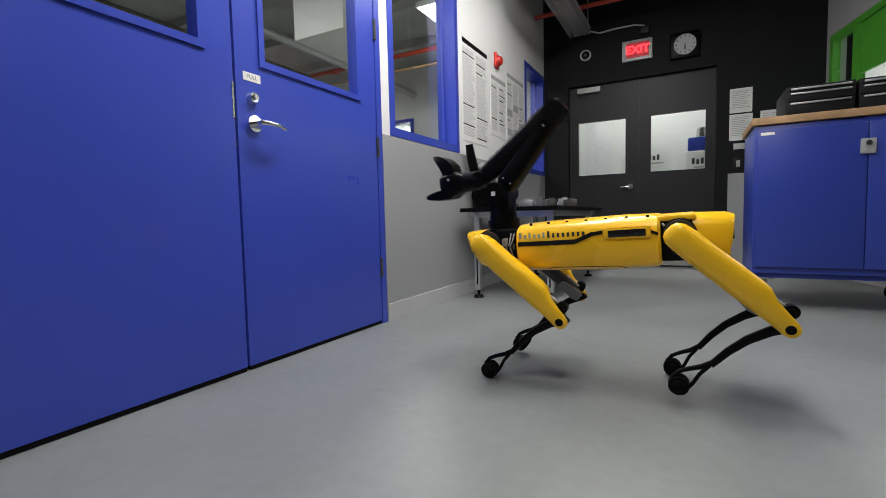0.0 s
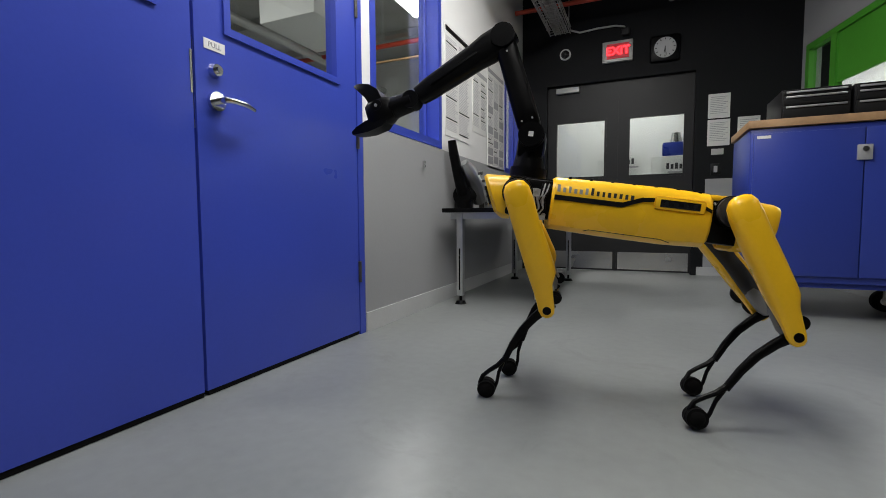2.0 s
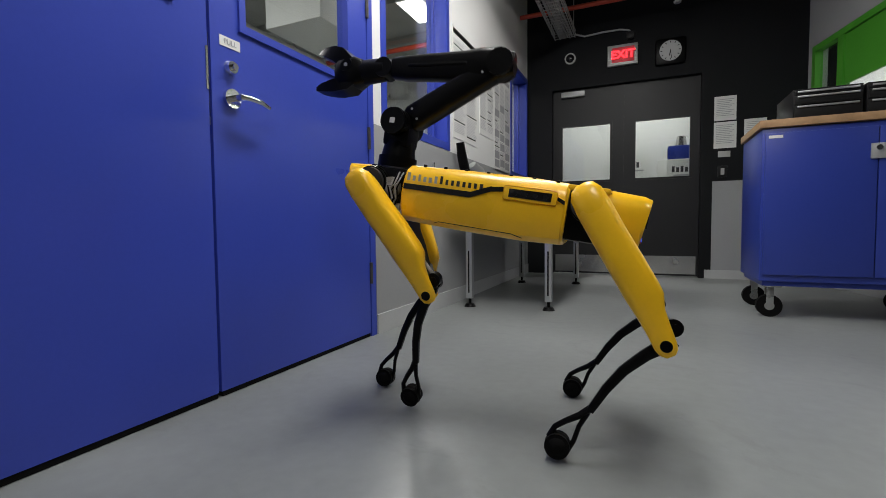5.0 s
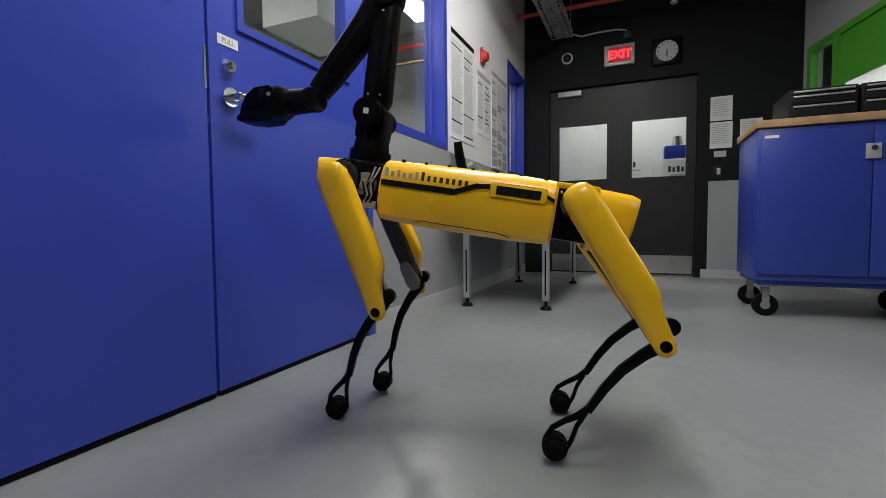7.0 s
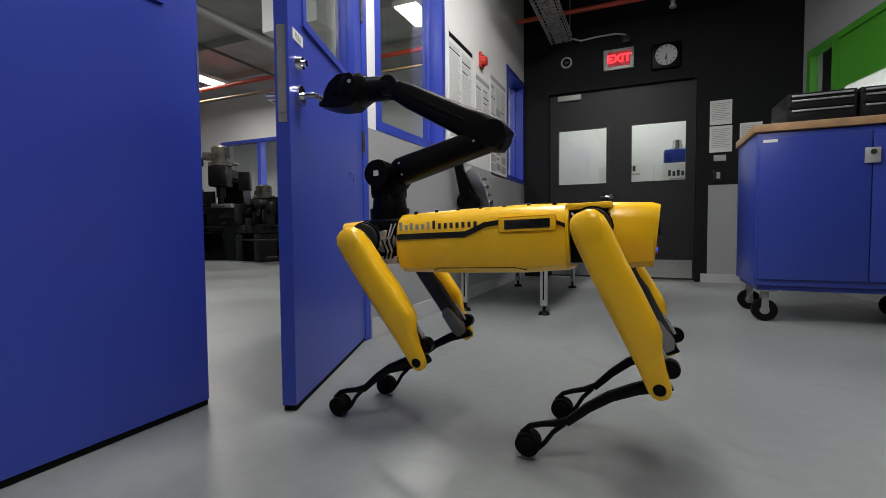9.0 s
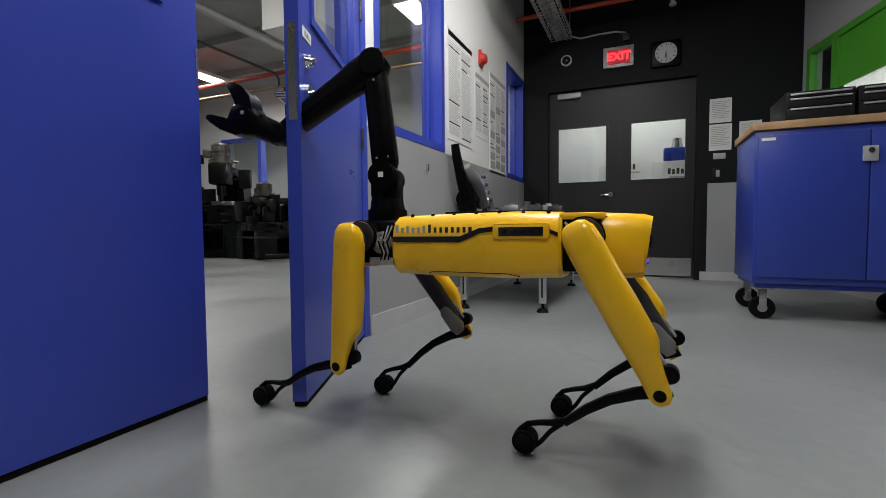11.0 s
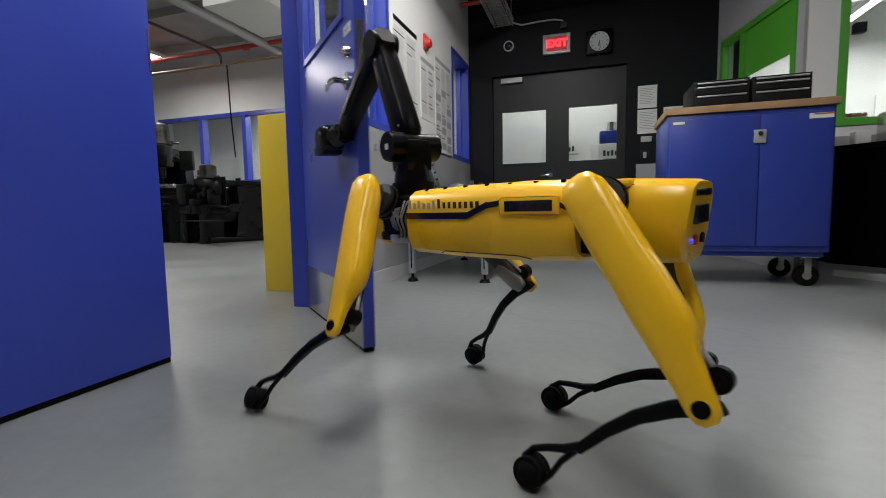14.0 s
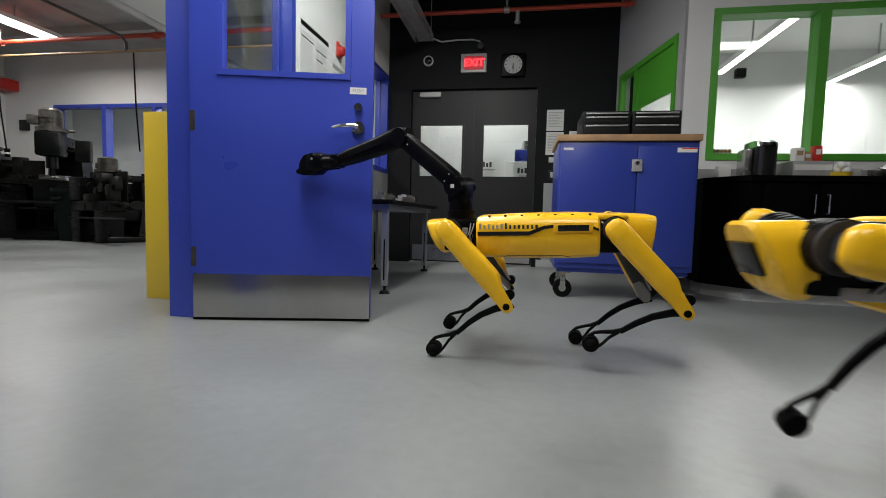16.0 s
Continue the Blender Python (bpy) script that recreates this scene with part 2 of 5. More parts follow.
structure("wall_office", M_WHITE, [((3.02, YO, 1.04), (3.22, YO + 0.12, H)), ((3.22, YO, 1.04), (5.9, YO + 0.12, 1.115)), ((3.22, YO, 2.37), (5.9, YO + 0.12, H)), ((5.9, YO, 1.04), (8.0, YO + 0.12, H))],
          "white wall of the office with large glazing", "wall")
structure("wainscot_office", M_GREYWALL, [((3.02, YO, 0), (8.0, YO + 0.12, 1.04))], "grey painted lower office wall", "wall")
structure("wall_office_back", M_WHITE, [((2.95, 10.9, 0), (8.0, 11.05, H)), ((2.85, YF + 0.15, 0), (2.95, 10.9, H))], "bright white office walls", "wall")
structure("wall_lobby", M_WHITE, [((-0.0, 9.8, 0), (2.85, 9.95, H)), ((2.75, YF + 0.15, 0), (2.85, 9.8, H))], "white lobby walls behind the grey doors", "wall")
# unseen walls added to close the room, grey to cut bounced light
structure("wall_east", M_GREYWALL, [((7.9, -3.0, 0), (8.0, 11.0, H))], "unseen grey wall added to close the room", "wall")
structure("wall_south", M_GREYWALL, [((-9.5, -3.1, 0), (8.0, -3.0, 3.87))], "unseen grey wall added to close the room", "wall")
structure("wall_workshop_west", M_WHITE, [((-9.5, -3.0, 0), (-9.4, 12.6, 3.87))], "plain white workshop wall", "wall")
structure("wall_workshop_far", M_WHITE, [((-9.4, 11.0, 0), (-8.1, 11.15, 3.75)), ((-8.1, 11.0, 0), (-3.6, 11.15, 1.24)), ((-8.1, 11.0, 2.68), (-3.6, 11.15, 3.75)), ((-3.6, 11.0, 0), (-0.15, 11.15, 3.75)),
                                         ((-9.4, 12.5, 0), (-0.15, 12.6, 3.75))], "off-white workshop wall with a window band", "wall")
structure("ceiling_office", M_WHITE, [((2.9, YO + 0.12, H - 0.03), (8.0, 10.9, H - 0.01))], "white office ceiling", "ceiling")
structure("ceiling", M_CEIL, [((-0.15, -3.1, H), (8.0, 11.05, H + 0.12))], "dark painted open ceiling", "ceiling")
structure("ceiling_workshop", M_CEILSHOP, [((-9.5, -3.1, 3.75), (-0.15, 12.6, 3.87)), ((-0.16, -3.1, H), (-0.15, 12.6, 3.75))], "grey metal deck workshop ceiling", "ceiling")

# ---- blue double door ----
M_GLOSS0 = material("gloss_black_plastic", (0.010, 0.010, 0.011), 0.16, vary=0.1, bump=0.0)
M_INNER0 = material("machine_grey_casting", (0.009, 0.0088, 0.0085), 0.33, 0.4, vary=0.5, scale=9, spec=0.3)

def door_leaf(name, m, sign, label):
    """Leaf in its own space: hinge line at the origin, leaf along -y (sign 1) or +y (sign -1), corridor face at x = 0."""
    leaf = thing(name, label, "door", m, "double door", "structure")
    s = -sign
    def b(y0, y1, z0, z1, x0=-0.045, x1=0.0):
        a, c = sorted((s * y0, s * y1))
        return (x0, a, z0), (x1, c, z1)
    W, w0, w1, z0, z1 = HW - 0.006, 0.17, 0.785, 1.29, 1.95
    boxes("panel", M_BLUE, [b(0.004, W, 0.020, z0), b(0.004, W, z1, 2.19), b(0.004, w0, z0, z1), b(w1, W, z0, z1)], leaf)
    f = 0.028
    for x0, x1 in ((0.0, 0.008), (-0.053, -0.045)):
        boxes("window_frame", M_BLUE, [b(w0 - f, w1 + f, z0 - f, z0, x0, x1), b(w0 - f, w1 + f, z1, z1 + f, x0, x1), b(w0 - f, w0, z0, z1, x0, x1), b(w1, w1 + f, z0, z1, x0, x1)], leaf)
    pane = boxes("pane", M_GLASS, [b(w0, w1, z0, z1, -0.026, -0.020)], leaf)
    pane.visible_shadow = False
    sgn = -sign
    for z in (0.335, 1.03, 1.69):
        bm = bmesh.new()
        cyl(bm, (0.006, 0.0, z - 0.055), (0.006, 0.0, z + 0.055), 0.009, seg=12)
        a, c = sorted((sgn * 0.002, sgn * 0.030))
        box(bm, (-0.047, a, z - 0.05), (-0.0445, c, z + 0.05))
        part("hinge", bm, M_CAST, leaf)
    return leaf


def lever(leaf, x, y, out):
    """Lever handle with a round rose; out is the side it stands on, the lever points to the hinge."""
    bm = bmesh.new()
    cyl(bm, (x, y, 1.02), (x + out * 0.014, y, 1.02), 0.033, seg=24)
    cyl(bm, (x, y, 1.02), (x + out * 0.058, y, 1.02), 0.011, seg=14)
    rod(bm, [(x + out * 0.052, y - 0.006, 1.02), (x + out * 0.058, y + 0.03, 1.022), (x + out * 0.058, y + 0.08, 1.020), (x + out * 0.050, y + 0.125, 1.012)], [0.011, 0.0105, 0.010, 0.008], 12)
    part("lever_handle", bm, M_CHROME, leaf, "satin chrome lever handle")


def letters(text, size, mat, parent, m, name="lettering", bold=0.0):
    cu = bpy.data.curves.new(name, "FONT")
    cu.body, cu.size, cu.align_x, cu.align_y, cu.extrude, cu.offset = text, size, "CENTER", "CENTER", 0.0006, bold
    cu.materials.append(mat)
    ob = new(name, cu)
    ob.parent = parent
    ob.matrix_basis = m
    return ob


leaf_open = door_leaf("door_1", pose(0, HY, 0), 1, "blue steel door leaf with a window, lever handle and steel kick plate")
leaf_shut = door_leaf("door_2", pose(0, HY - 2 * HW, 0), -1, "closed blue steel door leaf with a window")
structure("door_frame", M_BLUE, [((-0.155, HY + 0.002, 0), (0.003, HY + 0.05, 2.24)), ((-0.155, HY - 2 * HW - 0.05, 0), (0.003, HY - 2 * HW - 0.002, 2.24)),
                                 ((-0.155, HY - 2 * HW - 0.002, 2.195), (0.003, HY + 0.002, 2.24))], "blue steel door frame", "door frame")

EDGE = -(HW - 0.006)
lever(leaf_open, 0.0, EDGE + 0.075, 1)
lever(leaf_open, -0.045, EDGE + 0.075, -1)
for out, x in ((1, 0.0), (-1, -0.045)):
    bm = bmesh.new()
    cyl(bm, (x, EDGE + 0.075, 1.125), (x + out * 0.018, EDGE + 0.075, 1.125), 0.024, 0.020, seg=20)
    cyl(bm, (x, EDGE + 0.075, 1.125), (x + out * 0.030, EDGE + 0.075, 1.125), 0.011, seg=14)
    part("deadbolt", bm, M_CHROME, leaf_open)
    sign_plate = boxes("sign", M_PAPER, [((x if out > 0 else x - 0.002, EDGE + 0.035, 1.192), (x + 0.002 if out > 0 else x, EDGE + 0.120, 1.226))], leaf_open, "small white sign with a word")
    letters("PULL" if out > 0 else "PUSH", 0.024, M_GREYPAPER, sign_plate, pose(x + out * 0.0028, EDGE + 0.0775, 1.209, 90, 0, 90 * out))
boxes("kick_plate", M_KICK, [((-0.0475, EDGE + 0.004, 0.016), (-0.045, -0.012, 0.245), 0.0008)], leaf_open, "brushed stainless kick plate")
boxes("latch_plate", M_STEEL, [((-0.036, EDGE - 0.0015, 0.92), (-0.009, EDGE + 0.001, 1.22))], leaf_open)
boxes("door_sweep", M_RUBBER, [((-0.042, EDGE + 0.006, 0.002), (-0.002, -0.008, 0.020))], leaf_open)
boxes("strike_plate", M_STEEL, [((0.0, HW - 0.014, 1.03), (0.002, HW - 0.006, 1.17))], leaf_shut)
boxes("door_sweep", M_RUBBER, [((-0.042, 0.008, 0.002), (-0.002, HW - 0.008, 0.020))], leaf_shut)


# ---- windows of the partition ----
def framed_window(name, y0, y1, z0, z1, face, label, mullions=()):
    w = thing(name, label, "window", None, "", "structure")
    fr = [((-0.152, y0 - face, z0 - face), (0.006, y0, z1 + face)), ((-0.152, y1, z0 - face), (0.006, y1 + face, z1 + face)),
          ((-0.152, y0, z0 - face), (0.006, y1, z0)), ((-0.152, y0, z1), (0.006, y1, z1 + face))]
    boxes("window_frame", M_BLUE, fr, w)
    boxes("stop", M_BLUE, [((-0.108, y0, z0), (-0.088, y0 + 0.018, z1)), ((-0.108, y1 - 0.018, z0), (-0.088, y1, z1)), ((-0.108, y0 + 0.018, z0), (-0.088, y1 - 0.018, z0 + 0.018))], w)
    pane = boxes("pane", M_GLASS, [((-0.116, y0, z0), (-0.110, y1, z1))], w)
    pane.visible_shadow = False
    return w


framed_window("window_1", 5.022, 5.858, 1.172, 2.518, 0.052, "blue steel framed interior window to the workshop")
framed_window("window_2", 7.602, 8.248, 1.152, 2.248, 0.052, "narrow blue steel framed interior window")
boxes("hook", M_CHROME, [((0.004, 5.590, 0.955), (0.022, 5.606, 1.0), 0.004)])
tagged(bpy.data.objects["hook"], "small chrome coat hook on the grey wall", "hook")


# ---- posters, alarm ----
def poster(y0, y1, z0, z1, cols, seed, label):
    p = thing("poster", label, "poster", None, "wall posters")
    boxes("sheet", M_PAPER, [((0.0, y0, z0), (0.004, y1, z1))], p)
    bm = bmesh.new()
    box(bm, (0.004, y0 + 0.01, z1 - 0.055), (0.0052, y1 - 0.01, z1 - 0.018))
    part("title_bar", bm, M_INNER0 if cols == 2 and seed == 3 else M_GREYPAPER, p)
    rng = random.Random(seed)
    bt, bb, bp = bmesh.new(), bmesh.new(), bmesh.new()
    cw = (y1 - y0) / cols
    for c in range(cols):
        z = z1 - 0.09
        while z > z0 + 0.05:
            a, b = y0 + c * cw + 0.015, y0 + (c + 1) * cw - 0.012
            if rng.random() < 0.09:
                box(bb, (0.004, a, z - 0.010), (0.0054, a + (b - a) * rng.uniform(0.5, 1.0), z))
                z -= 0.022
            elif seed == 5 and rng.random() < 0.10:
                box(bp, (0.004, a, z - 0.07), (0.0052, b, z))
                z -= 0.082
            else:
                box(bt, (0.004, a, z - 0.006), (0.0050, a + (b - a) * rng.uniform(0.72, 1.0), z))
                z -= 0.0125
    tagged(part("small_text", bt, M_PALEPRINT, p), kind="stuff")
    tagged(part("heading_text", bb, M_TOOLBOX, p), kind="stuff")
    if bp.verts:
        tagged(part("picture_block", bp, M_GREYPAPER, p), kind="stuff")
    else:
        bp.free()
    return p


poster(5.98, 6.50, 1.235, 2.055, 2, 3, "tall white poster of small print with dark headings")
poster(6.57, 6.96, 1.365, 1.92, 2, 4, "white poster of small print below a fire alarm")
poster(6.98, 7.50, 1.095, 2.04, 3, 5, "large white poster with dark text blocks")
al = thing("fire_alarm", "red wall-mounted fire alarm strobe", "alarm")
bm = bmesh.new()
box(bm, (0.0, 6.665, 1.99), (0.022, 6.755, 2.12), 0.006)
cyl(bm, (0.022, 6.71, 2.045), (0.060, 6.71, 2.045), 0.050, 0.036, seg=24)
part("housing", bm, M_RED, al)
bm = bmesh.new()
box(bm, (0.020, 6.69, 2.098), (0.036, 6.73, 2.116), 0.004)
part("strobe", bm, M_PAPER, al)


# ---- charcoal double doors ----
FD = YF + 0.045
for nm, x0, x1, w0, w1, s in (("door_3", 0.300, 1.063, 0.405, 0.935, 1), ("door_4", 1.067, 1.825, 1.200, 1.732, -1)):
    d = thing(nm, "dark grey steel door leaf with a square window and steel kick plate", "door", None, "grey double door", "structure")
    z0, z1 = 1.085, 1.712
    boxes("panel", M_CHARDOOR, [((x0, FD, 0.012), (x1, FD + 0.045, z0)), ((x0, FD, z1), (x1, FD + 0.045, 2.13)), ((x0, FD, z0), (w0, FD + 0.045, z1)), ((w1, FD, z0), (x1, FD + 0.045, z1))], d)
    f = 0.022
    boxes("window_frame", M_CHARDOOR, [((w0 - f, FD - 0.008, z0 - f), (w1 + f, FD, z0)), ((w0 - f, FD - 0.008, z1), (w1 + f, FD, z1 + f)), ((w0 - f, FD - 0.008, z0), (w0, FD, z1)), ((w1, FD - 0.008, z0), (w1 + f, FD, z1))], d)
    pane = boxes("pane", M_GLASS, [((w0, FD + 0.02, z0), (w1, FD + 0.026, z1))], d)
    pane.visible_shadow = False
    boxes("kick_plate", M_STEEL, [((x0 + 0.03, FD - 0.002, 0.03), (x1 - 0.02, FD, 0.225))], d)
    if s > 0:
        boxes("door_closer", M_PIPE, [((0.40, FD - 0.05, 2.045), (0.66, FD, 2.105), 0.006)], d, "grey door closer")
        bm = bmesh.new()
        cyl(bm, (x1 - 0.075, FD, 0.93), (x1 - 0.075, FD - 0.012, 0.93), 0.03, seg=18)
        rod(bm, [(x1 - 0.075, FD - 0.045, 0.93), (x1 - 0.12, FD - 0.05, 0.93), (x1 - 0.18, FD - 0.045, 0.925)], 0.009, 10)
        part("lever_handle", bm, M_CHROME, d)
    else:
        boxes("astragal", M_CHARDOOR, [((x0 - 0.012, FD - 0.006, 0.012), (x0 + 0.012, FD, 2.13))], d)
structure("door_frame_far", M_CHAR, [((0.245, YF - 0.012, 0), (0.298, YF + 0.12, 2.19)), ((1.827, YF - 0.012, 0), (1.880, YF + 0.12, 2.19)), ((0.298, YF - 0.012, 2.134), (1.827, YF + 0.12, 2.19))],
          "dark grey steel door frame", "door frame")
# lobby: boards and boxes with plain marks
for x0, x1, z0, z1, yb in ((0.93, 1.36, 1.08, 1.50, 9.60), (1.55, 1.90, 1.08, 1.39, 9.37)):
    b = thing("notice_board", "white notice with dark lettering shapes", "notice", None, "lobby notices")
    boxes("sheet", M_PAPER, [((x0, yb, z0), (x1, yb + 0.02, z1))], b)
    boxes("dark_mark", M_INK, [((x0 + 0.06 + 0.05 * k, yb - 0.003, z1 - 0.16), (x0 + 0.092 + 0.05 * k, yb, z1 - (0.10 if k % 2 else 0.085))) for k in range(5)], b)
    boxes("small_print", M_GREYPAPER, [((x0 + 0.08, yb - 0.003, z1 - 0.21), (x1 - 0.08, yb, z1 - 0.19))], b)
    boxes("easel", M_ALU, [((x0 + 0.02, yb - 0.03, 0), (x0 + 0.05, yb - 0.004, z0 + 0.05)), ((x1 - 0.05, yb - 0.03, 0), (x1 - 0.02, yb - 0.004, z0 + 0.05))], b)
bm = bmesh.new()
box(bm, (1.56, 9.42, 1.40), (1.90, 9.59, 1.58), 0.03)
tagged(part("bin_lid", bm, M_BLUECAB, None), "blue plastic tub behind the door glass", "tub")
bm = bmesh.new()
cyl(bm, (1.72, 9.52, 1.58), (1.72, 9.52, 1.70), 0.07, 0.05, seg=16)
tagged(part("jar", bm, M_STEEL, None), "small metal canister on the blue tub", "canister")
bm = bmesh.new()
box(bm, (1.44, 9.40, 0), (1.92, 9.59, 1.40), 0.01)
tagged(part("lobby_cabinet", bm, M_PAPER, None), "white cabinet standing in the lobby", "cabinet")
bm = bmesh.new()
box(bm, (0.78, 9.3, 0), (0.98, 9.6, 1.38), 0.01)
tagged(part("water_cooler", bm, M_PAPER, None), "white water cooler standing in the lobby", "cooler")

# ---- end wall fittings ----
ex = thing("exit_sign", "lit red exit sign on the charcoal wall", "sign")
boxes("housing", M_PIPE, [((0.905, YF - 0.045, 2.315), (1.215, YF, 2.535), 0.006)], ex)
boxes("face", glow("exit_face", (0.75, 0.03, 0.05), 0.10), [((0.950, YF - 0.048, 2.345), (1.180, YF - 0.045, 2.505))], ex)
letters("EXIT", 0.118, M_EXIT, ex, pose(1.065, YF - 0.0495, 2.425, 90, 0, 0), "letters", 0.004)
ck = thing("wall_clock", "round white clock in a black square case", "clock")
boxes("case", M_BLACK, [((1.385, YF - 0.04, 2.255), (1.675, YF, 2.525), 0.03)], ck)
bm = bmesh.new()
cyl(bm, (1.53, YF - 0.040, 2.395), (1.53, YF - 0.046, 2.395), 0.105, seg=40)
dial = part("dial", bm, M_BASE, ck)
for k in range(12):
    a = math.radians(30 * k)
    boxes("hour_mark", M_INK, [((-0.004, -0.0476, 0.078), (0.004, -0.0462, 0.096))], dial, "", pose(1.53, YF, 2.395, 0, 30 * k, 0))
boxes("hand", M_INK, [((-0.004, -0.0485, -0.012), (0.004, -0.0470, 0.055))], ck, "", pose(1.53, YF, 2.395, 0, 190, 0))
boxes("hand", M_INK, [((-0.003, -0.0495, -0.012), (0.003, -0.0480, 0.082))], ck, "", pose(1.53, YF, 2.395, 0, 172, 0))
cs = thing("wall_sensor", "small round sensor dome on the charcoal wall", "sensor")
bm = bmesh.new()
cyl(bm, (0.50, YF, 2.475), (0.50, YF - 0.02, 2.475), 0.062, seg=24)
part("ring", bm, M_PIPE, cs)
bm = bmesh.new()
ball(bm, (0.50, YF - 0.02, 2.475), 0.047, 1, 0.6, 1)
part("dome", bm, M_GLOSS0, cs)
for x0, x1, z0, z1 in ((1.945, 2.14, 1.625, 1.87), (1.945, 2.145, 1.345, 1.61), (2.21, 2.40, 1.42, 1.62)):
    p = thing("paper_notice", "white printed paper sheet taped to the wall", "paper", None, "wall papers")
    boxes("sheet", M_PAPER, [((x0, YF - 0.004, z0), (x1, YF, z1))], p)
    tagged(boxes("small_text", M_GREYPAPER, [((x0 + 0.02, YF - 0.0048, z1 - 0.035 - 0.018 * k), (x1 - 0.02 - 0.02 * (k % 3), YF - 0.004, z1 - 0.030 - 0.018 * k)) for k in range(int((z1 - z0 - 0.06) / 0.018))], p), kind="stuff")
p = thing("door_label", "small dark label plate under the papers", "label")
boxes("plate", M_PIPE, [((1.985, YF - 0.006, 1.255), (2.095, YF, 1.315), 0.002)], p)
p = thing("light_switch", "grey double light switch plate", "switch")
boxes("plate", M_TOOLBOX, [((1.985, YF - 0.008, 1.05), (2.07, YF, 1.165), 0.003)], p)
boxes("rocker", M_PIPE, [((2.012, YF - 0.012, 1.075), (2.045, YF - 0.008, 1.14), 0.002)], p)

# ---- ceiling services ----
tr = thing("cable_tray", "grey wire cable tray hung below the dark ceiling", "cable tray")
bm = bmesh.new()
for x in (0.335, 0.39, 0.445, 0.50, 0.555):
    rod(bm, [(x, 6.7, 2.70), (x, 8.28, 2.70)], 0.005, 6)
for x in (0.33, 0.56):
    for z in (2.735, 2.77):
        rod(bm, [(x, 6.7, z), (x, 8.28, z)], 0.005, 6)
for k in range(23):
    rod(bm, [(0.33, 6.7 + 0.07 * k, 2.77), (0.335, 6.7 + 0.07 * k, 2.695), (0.555, 6.7 + 0.07 * k, 2.695), (0.56, 6.7 + 0.07 * k, 2.77)], 0.004, 5)
part("wire_basket", bm, M_PIPE, tr)
for k in range(6):
    bm = bmesh.new()
    rod(bm, [(0.40 + 0.024 * k, 6.7 + 0.196 * j, 2.716 + 0.008 * math.sin(j * 1.3 + k)) for j in range(9)], 0.011, 8)
    part("cable", bm, M_PIPE, tr)
for y in (6.8, 8.1):
    boxes("hanger", M_PIPE, [((0.322, y - 0.006, 2.70), (0.330, y + 0.006, H)), ((0.560, y - 0.006, 2.70), (0.568, y + 0.006, H))], tr)
pp = thing("sprinkler_pipe", "red sprinkler pipe under the corridor ceiling", "pipe")
bm = bmesh.new()
rod(bm, [(0.02, 7.9, 2.86), (2.78, 7.9, 2.86)], 0.024, 12)
part("pipe", bm, M_ORANGE, pp)
for x in (1.45, 2.70):
    bm = bmesh.new()
    cyl(bm, (x - 0.03, 7.9, 2.86), (x + 0.03, 7.9, 2.86), 0.034, seg=14)
    part("coupling", bm, M_PIPE if x < 2 else M_ORANGE, pp)
    boxes("hanger", M_PIPE, [((x - 0.012, 7.888, 2.88), (x + 0.012, 7.912, H))], pp)
bm = bmesh.new()
cyl(bm, (1.57, 7.9, 2.84), (1.57, 7.9, 2.73), 0.022, seg=12)
cyl(bm, (1.57, 7.9, 2.73), (1.57, 7.9, 2.715), 0.036, 0.030, seg=14)
part("sprinkler_head", bm, M_PIPE, pp)
cd = thing("conduit", "grey conduit to a small ceiling lamp head", "conduit")
bm = bmesh.new()
rod(bm, [(0.56, 8.22, 2.71), (0.66, 8.28, 2.690), (0.85, 8.285, 2.705), (1.03, 8.29, 2.705), (1.12, 8.28, 2.68), (1.14, 8.27, 2.655)], 0.010, 8)
part("pipe", bm, M_PIPE, cd)
boxes("junction_box", M_CHARDOOR, [((1.10, YF - 0.06, 2.585), (1.18, YF, 2.66), 0.012)], cd)


# ---- fluorescent fixtures ----
def fixture(x, y, z, sx, sy, label):
    f = thing("ceiling_light", label, "light", None, "ceiling lights")
    boxes("housing", M_PAPER, [((x - sx / 2 - 0.02, y - sy / 2 - 0.02, z + 0.006), (x + sx / 2 + 0.02, y + sy / 2 + 0.02, z + 0.07), 0.006)], f)
    boxes("diffuser", M_LIGHT, [((x - sx / 2, y - sy / 2, z + 0.0015), (x + sx / 2, y + sy / 2, z + 0.0055))], f, "glowing white diffuser")
    boxes("hanger", M_PIPE, [((x - 0.008, y - 0.008, z + 0.07), (x + 0.008, y + 0.008, (3.75 if x < 0 and y < 11 else H) - 0.002))], f)
    return f


# the one at x 4.4 only houses the added side fill
for a in ((1.70, 2.2, LAMP_Z, 0.3, 1.2), (0.80, 4.35, 2.90, 0.3, 1.2), (1.05, 5.9, 2.90, 0.3, 1.2), (4.4, 3.9, LAMP_Z, 1.2, 0.3)):
    fixture(*a, "white fluorescent fixture above the corridor, out of view")
for a in ((-2.3, 4.3, 3.30, 0.3, 1.2), (-1.35, 8.15, 3.30, 0.3, 0.6), (-6.35, 8.9, 3.45, 0.3, 1.2), (-5.0, 11.9, 3.0, 1.2, 0.2)):
    fixture(*a, "white fluorescent fixture hung in the workshop")
for a in ((4.53, 9.3, 2.82, 0.09, 2.0), (6.35, 9.9, 2.82, 0.09, 2.0)):
    fixture(*a, "slim linear office light")
fixture(1.2, 9.1, 2.70, 1.2, 0.3, "white lobby light fixture")


